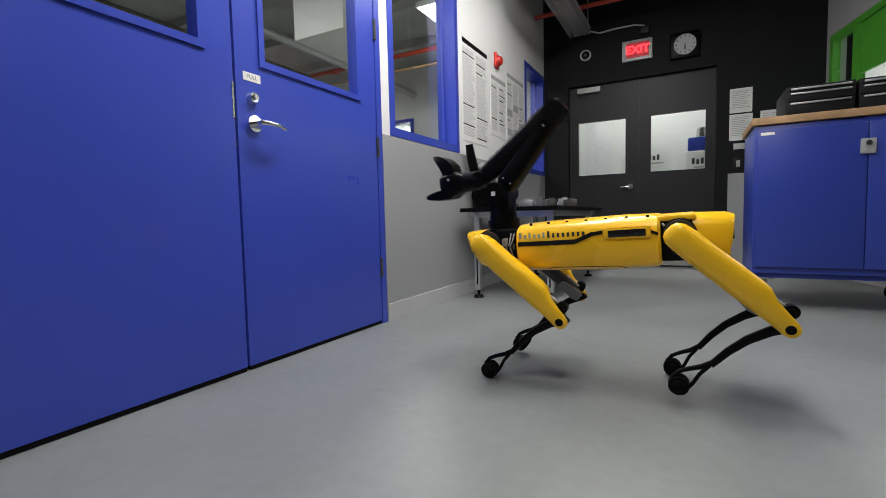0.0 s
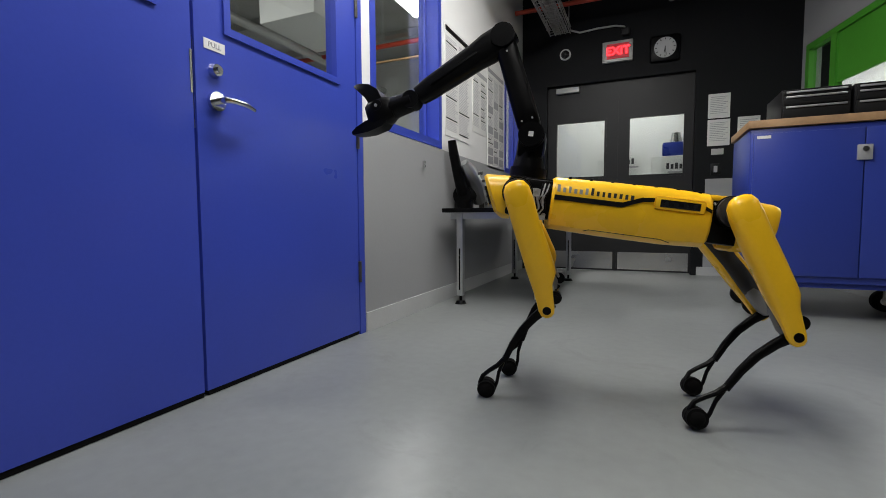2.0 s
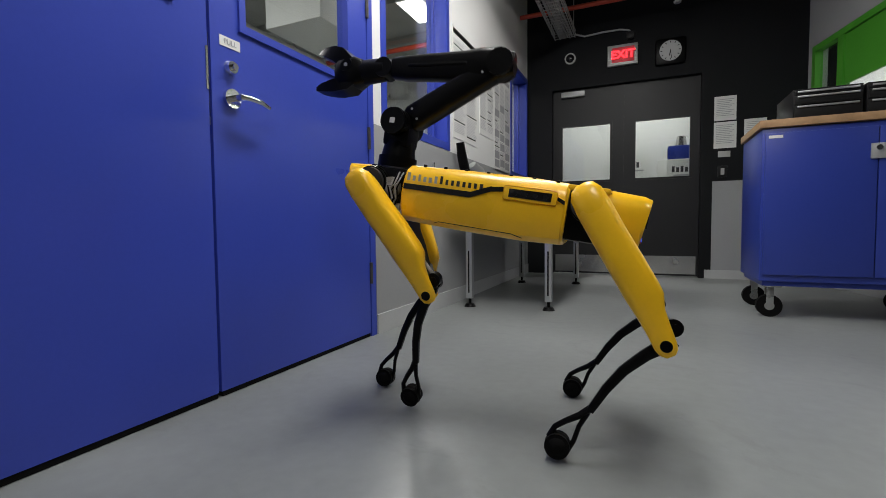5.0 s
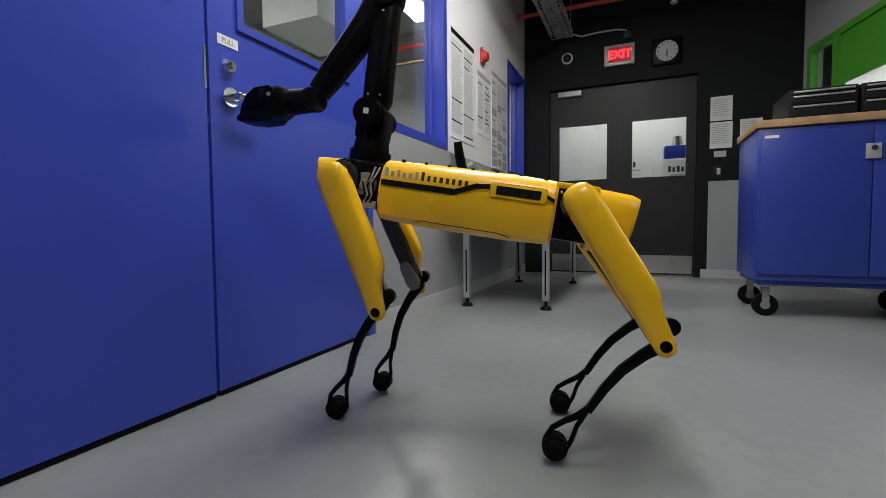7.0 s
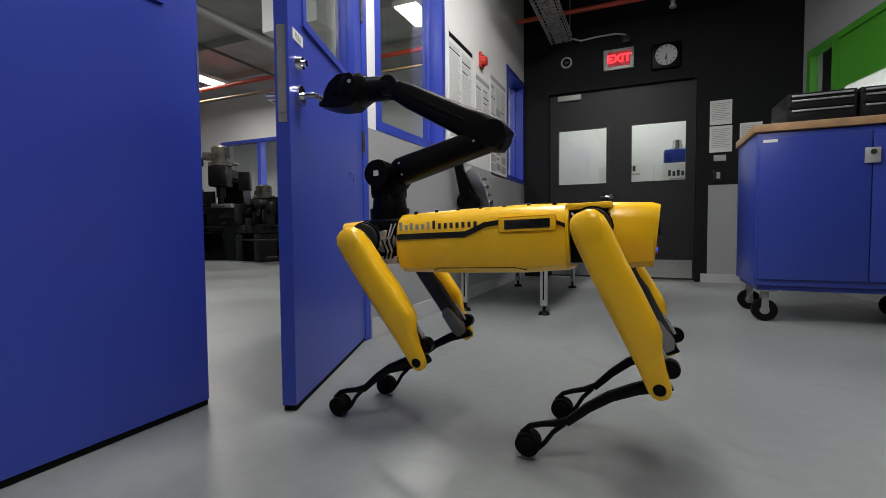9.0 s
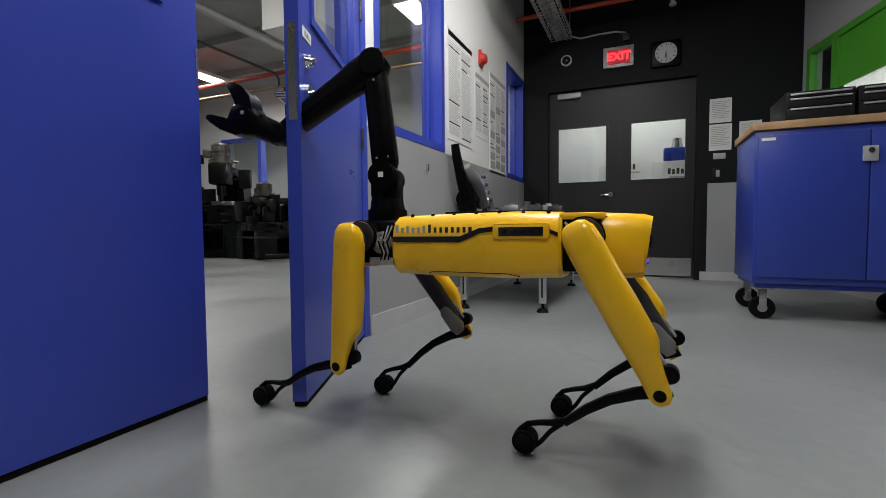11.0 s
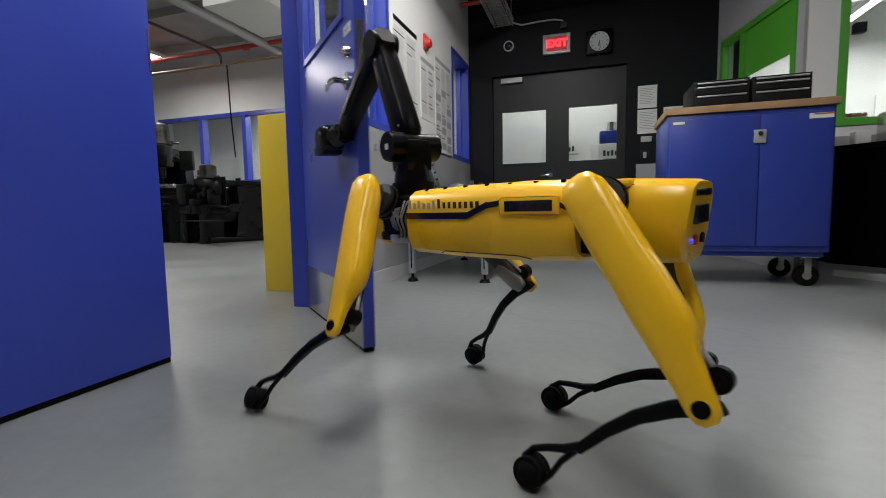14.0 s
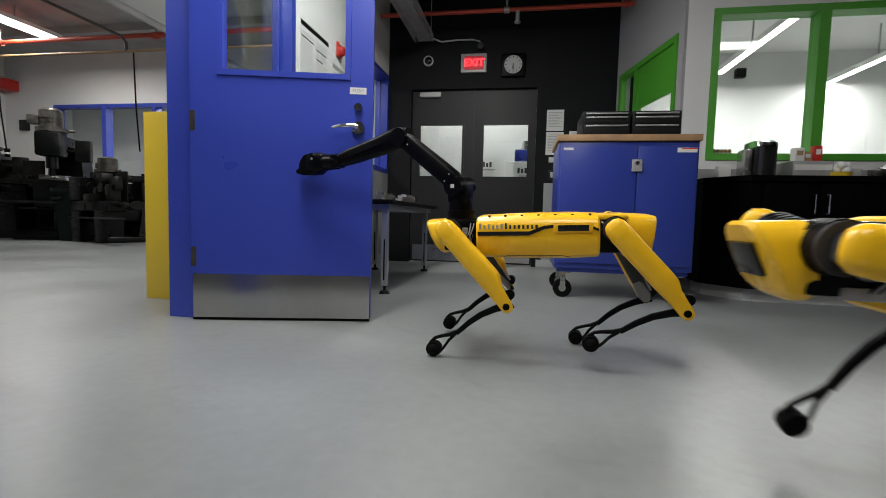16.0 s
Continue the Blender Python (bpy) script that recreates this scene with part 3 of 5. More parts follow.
# ---- work table with parts ----
tb = thing("work_table", "black work table with aluminium profile legs along the wall", "table")
boxes("tabletop", M_BLACK, [((0.06, 5.78, 0.655), (0.80, 7.55, 0.685), 0.004)], tb)
boxes("rail", M_ALU, [((0.10, 5.84, 0.61), (0.76, 5.88, 0.655)), ((0.10, 7.36, 0.61), (0.76, 7.40, 0.655)), ((0.70, 5.88, 0.61), (0.74, 7.36, 0.655))], tb)
for x, y in ((0.17, 5.86), (0.72, 5.90), (0.18, 7.32), (0.70, 7.38)):
    bm = bmesh.new()
    box(bm, (x - 0.0225, y - 0.0225, 0.06), (x + 0.0225, y + 0.0225, 0.655), 0.002)
    leg = part("leg", bm, M_ALU, tb)
    boxes("slot", M_BLACK, [((x - 0.005, y - 0.0235, 0.10), (x + 0.005, y - 0.0222, 0.40))], leg)
    bm = bmesh.new()
    cyl(bm, (x, y, 0.02), (x, y, 0.06), 0.010, seg=10)
    cyl(bm, (x, y, 0.0), (x, y, 0.022), 0.042, 0.030, seg=18)
    part("levelling_foot", bm, M_BLACK, leg)
ar = thing("bench_manipulator", "folded black and silver robot arm lying on the work table", "robot arm")
bm = bmesh.new()
cyl(bm, (0.10, 6.12, 0.685), (0.10, 6.12, 0.75), 0.07, seg=20)
cyl(bm, (0.10, 6.07, 0.79), (0.10, 6.19, 0.79), 0.075, seg=22)
part("base", bm, M_BLACK, ar)
bm = bmesh.new()
rod(bm, [(0.10, 6.10, 0.80), (0.075, 6.05, 0.95), (0.06, 6.0, 1.10), (0.055, 5.98, 1.19)], [0.050, 0.040, 0.036, 0.030], 14)
part("upper_link", bm, M_BLACK, ar)
bm = bmesh.new()
rod(bm, [(0.16, 6.30, 0.755), (0.16, 6.20, 0.87), (0.14, 6.10, 0.98), (0.12, 6.05, 1.03)], [0.058, 0.064, 0.060, 0.036], 10)
part("casting", bm, M_ALU, ar)
for k in range(4):
    bm = bmesh.new()
    cyl(bm, (0.20, 6.31 - 0.055 * k, 0.79 + 0.055 * k), (0.235, 6.32 - 0.055 * k, 0.795 + 0.055 * k), 0.014, seg=10)
    part("bolt", bm, M_CHROME, ar)
rng = random.Random(7)
for k in range(18):
    y, x = 6.35 + 0.064 * k + rng.uniform(-0.02, 0.02), rng.uniform(0.14, 0.66)
    bm = bmesh.new()
    w, d, h = rng.uniform(0.02, 0.07), rng.uniform(0.02, 0.05), rng.uniform(0.03, 0.11)
    if k % 3 == 0:
        cyl(bm, (x, y, 0.685), (x, y, 0.685 + h), w * 0.6, seg=14)
        cyl(bm, (x, y, 0.685 + h), (x, y, 0.69 + h * 1.5), w * 0.35, seg=12)
    else:
        box(bm, (x - w, y - d, 0.685), (x + w, y + d, 0.685 + h), 0.004)
        cyl(bm, (x, y, 0.685 + h), (x, y, 0.70 + h), w * 0.5, seg=12)
    tagged(part("machine_part", bm, (M_STEEL, M_CAST, M_ALU)[k % 3], None), "small machined metal part lying on the work table", "machine part", "parts on the work table")


# ---- blue rolling cabinet ----
CX0, CX1, CY0, CY1 = 1.945, 2.885, 6.12, 6.70
cb = thing("rolling_cabinet", "blue steel rolling cabinet with a maple worktop", "cabinet")
boxes("body", M_BLUECAB, [((CX0, CY0, 0.225), (CX1, CY1, 1.135), 0.004)], cb)
boxes("worktop", M_WOOD, [((CX0 - 0.015, CY0 - 0.02, 1.140), (CX1 + 0.015, CY1 + 0.015, 1.185), 0.004)], cb, "oiled maple butcher block top")
for x0, x1 in ((CX0 + 0.015, 2.478), (2.484, CX1 - 0.015)):
    boxes("door", M_BLUECAB, [((x0, CY0 - 0.016, 0.265), (x1, CY0, 1.105), 0.003)], cb)
lock = boxes("latch", M_GREYWALL, [((2.445, CY0 - 0.030, 0.925), (2.512, CY0 - 0.016, 1.010), 0.004)], cb, "light grey latch")
bm = bmesh.new()
cyl(bm, (2.478, CY0 - 0.030, 0.985), (2.478, CY0 - 0.038, 0.985), 0.014, seg=14)
part("lock_cylinder", bm, M_CHROME, lock)
boxes("tag", M_PAPER, [((CX0 + 0.03, CY0 - 0.018, 1.075), (CX0 + 0.10, CY0 - 0.016, 1.092))], cb)
boxes("tag", M_PAPER, [((CX1 - 0.145, CY0 - 0.018, 1.060), (CX1 - 0.018, CY0 - 0.016, 1.092))], cb)
boxes("red_stripe", M_RED, [((CX1 - 0.12, CY0 - 0.0195, 1.082), (CX1 - 0.02, CY0 - 0.018, 1.090))], cb)
boxes("base_frame", M_BLUECAB, [((CX0 + 0.02, CY0 + 0.02, 0.195), (CX1 - 0.02, CY1 - 0.02, 0.226))], cb)
for x, y in ((CX0 + 0.08, CY0 + 0.07), (CX1 - 0.08, CY0 + 0.07), (CX0 + 0.08, CY1 - 0.07), (CX1 - 0.08, CY1 - 0.07)):
    bm = bmesh.new()
    box(bm, (x - 0.045, y - 0.04, 0.185), (x + 0.045, y + 0.04, 0.197), 0.002)
    box(bm, (x - 0.03, y - 0.030, 0.07), (x - 0.012 + 0.02, y - 0.024, 0.186), 0.001)
    box(bm, (x - 0.03, y + 0.024, 0.07), (x - 0.012 + 0.02, y + 0.030, 0.186), 0.001)
    fork = part("caster", bm, M_STEEL, cb)
    bm = bmesh.new()
    cyl(bm, (x - 0.012, y - 0.022, 0.068), (x - 0.012, y + 0.022, 0.068), 0.068, seg=26)
    part("wheel", bm, M_RUBBER, fork)
    bm = bmesh.new()
    cyl(bm, (x - 0.012, y - 0.025, 0.068), (x - 0.012, y + 0.025, 0.068), 0.026, seg=16)
    part("hub", bm, M_STEEL, fork)
for x0, x1 in ((2.115, 2.445), (2.46, 2.79)):
    tbx = thing("tool_chest", "low dark grey metal drawer chest on the cabinet top", "tool chest", None, "drawer chests")
    boxes("case", M_TOOLBOX, [((x0, 6.22, 1.185), (x1, 6.60, 1.372), 0.004)], tbx)
    for z0, z1 in ((1.197, 1.275), (1.282, 1.334), (1.338, 1.362)):
        dr = boxes("drawer", M_TOOLBOX, [((x0 + 0.008, 6.212, z0), (x1 - 0.008, 6.222, z1), 0.002)], tbx)
        boxes("pull", M_ALU, [((x0 + 0.02, 6.204, z1 - 0.014), (x1 - 0.02, 6.2125, z1 - 0.003), 0.002)], dr)


# ---- green glazing ----
def green_window(name, m, y0, y1, z0, z1, mull, label, d=0.13):
    """In a wall along local -y."""
    w = thing(name, label, "window", m, "", "structure")
    t = 0.055
    fr = [side_box(y0, y0 + t, z0, z1, -0.012, d), side_box(y1 - t, y1, z0, z1, -0.012, d), side_box(y0 + t, y1 - t, z0, z0 + t, -0.012, d), side_box(y0 + t, y1 - t, z1 - t, z1, -0.012, d)]
    boxes("window_frame", M_GREEN, fr, w)
    for a in mull:
        boxes("mullion", M_GREEN, [side_box(a - 0.04, a + 0.04, z0 + t, z1 - t, -0.010, d - 0.002)], w)
    p = boxes("pane", M_GLASS, [side_box(y0 + t, y1 - t, z0 + t, z1 - t, d * 0.6, d * 0.6 + 0.006)], w)
    p.visible_shadow = False
    return w


win_side = green_window("window_3", SIDE, 0.082, 1.298, 1.062, 2.213, (0.50,), "bright green framed office window in the side wall", 0.05)
green_window("window_4", pose(3.222, YO, 0, 0, 0, 90), 0.0, 2.676, 1.117, 2.368, (0.83, 1.75), "bright green framed office glazing above a counter")
boxes("panel", M_GREEN, [side_box(0.542, 1.242, 1.74, 2.156, 0.008, 0.026)], win_side, "solid green upper panel")
pl = thing("whiteboard", "white board on the office back wall", "whiteboard")
boxes("board", M_PAPER, [((5.3, 10.87, 1.15), (6.9, 10.89, 2.05), 0.004)], pl)
pv = thing("wall_speaker", "small grey box high on the office wall", "speaker")
boxes("box", M_TOOLBOX, [((4.98, 10.80, 2.92), (5.12, 10.9, 3.06), 0.005)], pv)
for k, x in enumerate((4.2, 4.62, 6.3)):
    bm = bmesh.new()
    rod(bm, [(x, 8.0 + 0.3 * k, H - 0.04), (x + 0.05, 8.3, 2.95), (x + 0.18, 8.5 + 0.2 * k, 3.0), (x + 0.3, 8.9, H - 0.04)], 0.012, 7)
    tagged(part("hanging_cable", bm, M_BLACK, None), "loose black cable hanging from the office ceiling", "cable")


# ---- counter and coffee things ----
KX0, KX1, KY0, KY1 = 3.10, 5.67, 6.37, YO - 0.004
ct = thing("counter_top", "black laminate counter top along the office wall", "counter")
bm = bmesh.new()
loft(bm, [[Vector((x, y, z)) for x, y in ((KX0, KY1), (KX0, 6.62), (3.33, KY0 - 0.02), (KX1, KY0 - 0.02), (KX1, KY1))] for z in (0.895, 0.935)])
part("slab", bm, M_COUNTER, ct)
u = thing("base_cabinet", "black base cabinet with an angled end panel", "cabinet", None, "counter cabinets")
bm = bmesh.new()
loft(bm, [[Vector((x, y, z)) for x, y in ((KX0 + 0.01, KY1), (KX0 + 0.01, 6.64), (3.34, KY0 + 0.005), (3.418, KY0 + 0.005), (3.418, KY1))] for z in (0.10, 0.893)])
part("body", bm, M_COUNTER, u)
bm = bmesh.new()
loft(bm, [[Vector((x, y, z)) for x, y in ((KX0 + 0.06, KY1), (KX0 + 0.06, 6.70), (3.36, KY0 + 0.07), (3.418, KY0 + 0.07), (3.418, KY1))] for z in (0.0, 0.10)])
part("plinth", bm, M_BASE, u, "light grey toe kick")
for k in range(3):
    x0 = 3.42 + 0.75 * k
    u = thing("base_cabinet", "black base cabinet with two doors and bar handles", "cabinet", None, "counter cabinets")
    boxes("body", M_COUNTER, [((x0 + 0.002, KY0 + 0.02, 0.10), (x0 + 0.748, KY1, 0.893))], u)
    boxes("plinth", M_BASE, [((x0 + 0.002, KY0 + 0.07, 0.0), (x0 + 0.748, KY1, 0.10))], u, "light grey toe kick")
    for j in (0, 1):
        d = boxes("door", M_COUNTER, [((x0 + 0.004 + 0.374 * j, KY0, 0.105), (x0 + 0.372 + 0.372 * j, KY0 + 0.019, 0.888), 0.002)], u)
        hx = x0 + (0.330 if j == 0 else 0.418)
        bm = bmesh.new()
        rod(bm, [(hx, KY0, 0.80), (hx, KY0 - 0.028, 0.80), (hx, KY0 - 0.028, 0.665), (hx, KY0, 0.665)], 0.005, 8)
        part("handle", bm, M_STEEL, d)
cf = thing("coffee_machine", "black and silver single-cup coffee machine on the counter", "coffee machine")
bm = bmesh.new()
loft(bm, [[Vector((x, y, z)) for x, y in ((3.44, 6.56), (3.475, 6.53), (3.515, 6.52), (3.555, 6.53), (3.585, 6.56), (3.585, 6.78), (3.44, 6.78))] for z in (0.937, 1.10, 1.17)])
part("body", bm, M_GLOSS0, cf)
bm = bmesh.new()
loft(bm, [[Vector((x, y, z)) for x, y in ((3.443, 6.545 + o), (3.475, 6.515 + o), (3.515, 6.505 + o), (3.555, 6.515 + o), (3.582, 6.545 + o), (3.582, 6.77), (3.443, 6.77))] for z, o in ((1.17, 0), (1.20, 0.01), (1.22, 0.05))])
part("lid", bm, M_CHROME, cf, "chrome brewing lid")
bm = bmesh.new()
box(bm, (3.385, 6.60, 0.937), (3.438, 6.76, 1.165), 0.022)
part("water_tank", bm, M_STEEL, cf)
for x0, x1, y0, y1, z0, z1, mat, lab in ((3.74, 4.02, 6.64, 6.90, 0.936, 1.075, M_PIPE, "grey carton with a white edge on the counter"), (3.83, 3.90, 6.80, 6.87, 1.076, 1.20, M_PAPER, "white tea carton on the grey carton"),
                                         (3.905, 3.965, 6.82, 6.88, 1.076, 1.17, M_WOOD, "brown snack carton on the grey carton"), (3.968, 4.025, 6.80, 6.86, 1.076, 1.215, M_RED, "red biscuit packet on the grey carton")):
    c = thing("carton", lab, "carton", None, "cartons on the counter")
    boxes("box", mat, [((x0, y0, z0), (x1, y1, z1), 0.003)], c)
    h = z1 - z0
    boxes("print", M_WOOD if mat is M_PAPER else M_PAPER, [((x0 + 0.012, y0 - 0.0015, z0 + h * 0.5), (x1 - 0.012, y0, z0 + h * 0.8))], c)
bm = bmesh.new()
loft(bm, [[Vector((4.06 + r * math.cos(a * math.pi / 8), 6.62 + r * math.sin(a * math.pi / 8), z)) for a in range(16)] for z, r in ((0.936, 0.055), (0.985, 0.068), (0.987, 0.066))])
tagged(part("tub", bm, M_YELCAB, None), "yellow plastic tub of filters on the counter", "tub")
bm = bmesh.new()
rng = random.Random(3)
for k in range(9):
    ball(bm, (4.06 + rng.uniform(-0.045, 0.045), 6.62 + rng.uniform(-0.045, 0.045), 1.0 + rng.uniform(0, 0.04)), rng.uniform(0.022, 0.034), seg=10)
tagged(part("paper_bag", bm, M_PAPER, None), "crumpled white paper bag in the yellow tub", "bag")
for x, y, r, h, mat, lab in ((4.17, 6.66, 0.045, 0.08, M_PAPER, "white ceramic mug on the counter"), (4.30, 6.62, 0.06, 0.07, M_STEEL, "metal bowl on the counter")):
    bm = bmesh.new()
    loft(bm, [[Vector((x + rr * math.cos(a * math.pi / 10), y + rr * math.sin(a * math.pi / 10), z)) for a in range(20)] for z, rr in ((0.936, r * 0.7), (0.95, r * 0.9), (0.936 + h, r), (0.936 + h, r * 0.9), (0.955, r * 0.75))])
    tagged(part("mug" if h > 0.075 else "bowl", bm, mat, None), lab, "mug" if h > 0.075 else "bowl")
bm = bmesh.new()
loft(bm, [[Vector((x, y, z)) for x, y in ((4.40, 6.55), (4.75, 6.55), (4.75, 6.82), (4.40, 6.82))] for z in (0.936, 1.02)] + [[Vector((x, y, 1.075)) for x, y in ((4.46, 6.60), (4.70, 6.60), (4.70, 6.78), (4.46, 6.78))]])
tagged(part("microwave_tray", bm, M_TOOLBOX, None), "dark grey lidded tray on the counter", "tray")
bm = bmesh.new()
box(bm, (3.20, 6.60, 0.936), (3.29, 6.68, 1.03), 0.008)
tagged(part("napkin_stack", bm, M_PAPER, None), "stack of white napkins on the counter", "napkins")
bk = thing("basket", "small clear tray of orange snacks on the window sill", "basket")
boxes("tray", M_PIPE, [((3.30, 7.02, 1.118 + 0.055), (3.46, 7.062, 1.19), 0.004)], bk)
for k in range(5):
    bm = bmesh.new()
    ball(bm, (3.32 + 0.03 * k, 7.035, 1.205), 0.018, seg=10)
    part("snack", bm, M_WOOD, bk)


# ---- workshop ----
ww = thing("window_5", "blue steel framed window band across the workshop", "window", None, "", "structure")
boxes("window_frame", M_BLUE, [((-8.16, 10.985, 2.66), (-3.54, 11.16, 2.73)), ((-8.16, 10.985, 1.19), (-3.54, 11.16, 1.26)), ((-8.16, 10.985, 1.26), (-8.08, 11.16, 2.66)), ((-3.62, 10.985, 1.26), (-3.54, 11.16, 2.66))], ww)
for x in (-6.93, -5.75, -4.6):
    boxes("mullion", M_BLUE, [((x - 0.05, 10.988, 1.26), (x + 0.05, 11.157, 2.66))], ww)
p = boxes("pane", M_GLASS, [((-8.08, 11.10, 1.26), (-3.62, 11.106, 2.66))], ww)
p.visible_shadow = False
yc = thing("safety_cabinet", "yellow steel storage cabinet just inside the workshop", "cabinet")
boxes("body", M_YELCAB, [((-0.68, 5.25, 0.0), (-0.17, 5.75, 1.185), 0.004)], yc)
boxes("door_seam", M_TOOLBOX, [((-0.6815, 5.495, 0.03), (-0.6795, 5.500, 1.16))], yc)


def milling_machine(m, label):
    mm = thing("milling_machine", label, "machine", m, "workshop machines")
    def p(name, items, mat=M_MACHINE):
        bm = bmesh.new()
        for it in items:
            if it[0] == "b":
                box(bm, it[1], it[2], it[3])
            else:
                cyl(bm, it[1], it[2], it[3], it[4] if len(it) > 4 else None, 20)
        return part(name, bm, mat, mm)
    p("base", [("b", (-0.35, -0.55, 0), (0.35, 0.45, 0.14), 0.02)])
    bm = bmesh.new()
    loft(bm, [[Vector((sx * w, y0 if sy < 0 else y1, z)) for sx, sy in ((-1, -1), (1, -1), (1, 1), (-1, 1))] for w, y0, y1, z in ((0.28, -0.1, 0.42, 0.14), (0.24, -0.05, 0.40, 0.5), (0.19, 0.0, 0.36, 1.0), (0.17, 0.0, 0.34, 1.45))])
    part("column", bm, M_MACHINE, mm)
    p("knee", [("b", (-0.18, -0.45, 0.50), (0.18, 0.0, 0.82), 0.03), ("c", (0, -0.25, 0.14), (0, -0.25, 0.52), 0.05)])
    p("work_table", [("b", (-0.62, -0.42, 0.84), (0.62, -0.16, 0.92), 0.01), ("b", (-0.22, -0.44, 0.80), (0.22, -0.12, 0.85), 0.01)], M_INNER0)
    p("ram", [("b", (-0.13, -0.35, 1.46), (0.13, 0.45, 1.62), 0.03), ("c", (0, 0.17, 1.44), (0, 0.17, 1.50), 0.2)])
    p("head", [("b", (-0.13, -0.52, 1.28), (0.13, -0.24, 1.66), 0.05), ("c", (0, -0.38, 1.10), (0, -0.38, 1.30), 0.06), ("c", (0, -0.38, 0.98), (0, -0.38, 1.12), 0.03)])
    p("motor", [("c", (0, -0.36, 1.66), (0, -0.36, 1.98), 0.12), ("c", (0, -0.36, 1.98), (0, -0.36, 2.02), 0.11, 0.08), ("c", (0, -0.36, 1.66), (0, -0.36, 1.72), 0.16), ("b", (-0.22, -0.44, 1.76), (-0.10, -0.30, 1.90), 0.02), ("c", (0, -0.36, 1.80), (0, -0.36, 1.815), 0.128), ("c", (0, -0.36, 1.86), (0, -0.36, 1.875), 0.128), ("c", (0.12, -0.30, 1.70), (0.22, -0.30, 1.70), 0.02)], M_CAST)
    for x in (-0.68, 0.68):
        p("handwheel", [("c", (x - 0.015, -0.29, 0.88), (x + 0.015, -0.29, 0.88), 0.10), ("c", (x, -0.22, 0.88), (x + (0.08 if x > 0 else -0.08), -0.22, 0.88), 0.012)], M_INNER0)
    p("vise", [("b", (-0.14, -0.38, 0.92), (0.14, -0.20, 1.0), 0.01), ("b", (-0.05, -0.50, 0.94), (0.05, -0.38, 0.98), 0.005)], M_STEEL)
    p("control_box", [("b", (0.26, -0.45, 1.22), (0.42, -0.35, 1.55), 0.015), ("b", (0.16, -0.42, 1.36), (0.27, -0.38, 1.40), 0.005)], M_INNER0)
    p("chip_tray", [("b", (-0.75, -0.75, 0.55), (0.75, -0.46, 0.59), 0.005)], M_TOOLBOX)
    return mm


milling_machine(pose(-6.78, 10.02, 0, 0, 0, 28) @ Matrix.Diagonal((1.45, 1.35, 1.14, 1)), "dark green milling machine with a tall grey motor")
milling_machine(pose(-5.2, 9.95, 0, 0, 0, -25) @ Matrix.Diagonal((1.35, 1.2, 0.72, 1)), "smaller dark milling machine behind the bin")
milling_machine(pose(-8.15, 9.85, 0, 0, 0, 40) @ Matrix.Diagonal((1.4, 1.3, 0.95, 1)), "dark machine tool with a chip tray")


def lathe(m, label):
    """Bed on two pedestals with headstock, chuck, carriage and tailstock."""
    lt = thing("lathe", label, "machine", m, "workshop machines")
    for x in (-0.62, 0.42):
        boxes("pedestal", M_MACHINE, [((x - 0.2, -0.22, 0), (x + 0.2, 0.22, 0.62), 0.02)], lt)
    boxes("bed", M_MACHINE, [((-0.85, -0.2, 0.62), (0.8, 0.2, 0.82), 0.02)], lt)
    boxes("headstock", M_MACHINE, [((-0.85, -0.24, 0.82), (-0.35, 0.24, 1.28), 0.04)], lt)
    boxes("splash_guard", M_INNER0, [((-0.85, 0.2, 0.75), (0.8, 0.23, 1.42), 0.01)], lt)
    boxes("carriage", M_INNER0, [((-0.05, -0.3, 0.80), (0.25, 0.18, 0.95), 0.02), ((0.03, -0.14, 0.95), (0.17, 0.06, 1.08), 0.015)], lt)
    boxes("tailstock", M_MACHINE, [((0.48, -0.12, 0.82), (0.72, 0.12, 1.14), 0.03)], lt)
    bm = bmesh.new()
    cyl(bm, (-0.35, 0, 1.06), (-0.22, 0, 1.06), 0.14, seg=20)
    part("chuck", bm, M_INNER0, lt)
    for x, z in ((-0.02, 0.72), (0.74, 1.06)):
        bm = bmesh.new()
        cyl(bm, (x, -0.30, z), (x, -0.33, z), 0.08, seg=16)
        part("handwheel", bm, M_INNER0, lt)
    return lt


lathe(pose(-7.75, 9.45, 0, 0, 0, 12), "dark machine lathe with a splash guard")
lathe(pose(-5.35, 9.35, 0, 0, 0, -10) @ Matrix.Diagonal((0.55, 0.8, 0.85, 1)), "small dark bench lathe on a pedestal")
# bench and tool shapes added as a dark backdrop behind the machines
for x0, x1, y0 in ((-9.2, -7.3, 10.45), (-6.2, -3.7, 10.5)):
    wb = thing("workbench", "dark bench shape added as backdrop under the workshop window", "workbench", None, "workshop benches")
    boxes("top", M_TOOLBOX, [((x0, y0, 0.86), (x1, y0 + 0.48, 0.92), 0.004)], wb)
    boxes("cabinet", M_MACHINE, [((x0 + 0.04, y0 + 0.04, 0.0), (x1 - 0.04, y0 + 0.46, 0.858))], wb)
    rng = random.Random(int(x1 * 10))
    for k in range(7):
        w, h = rng.uniform(0.05, 0.14), rng.uniform(0.08, 0.34)
        x = x0 + 0.2 + k * (x1 - x0 - 0.4) / 6
        bm = bmesh.new()
        box(bm, (x - w, y0 + 0.1, 0.92), (x + w, y0 + 0.1 + w * 1.5, 0.92 + h), 0.01)
        cyl(bm, (x, y0 + 0.12, 0.92 + h), (x, y0 + 0.12, 0.97 + h), w * 0.5, seg=12)
        tagged(part("bench_tool", bm, M_MACHINE if k % 3 else M_INNER0, None), "dark tool shape added on the backdrop bench", "tool", "bench tools")
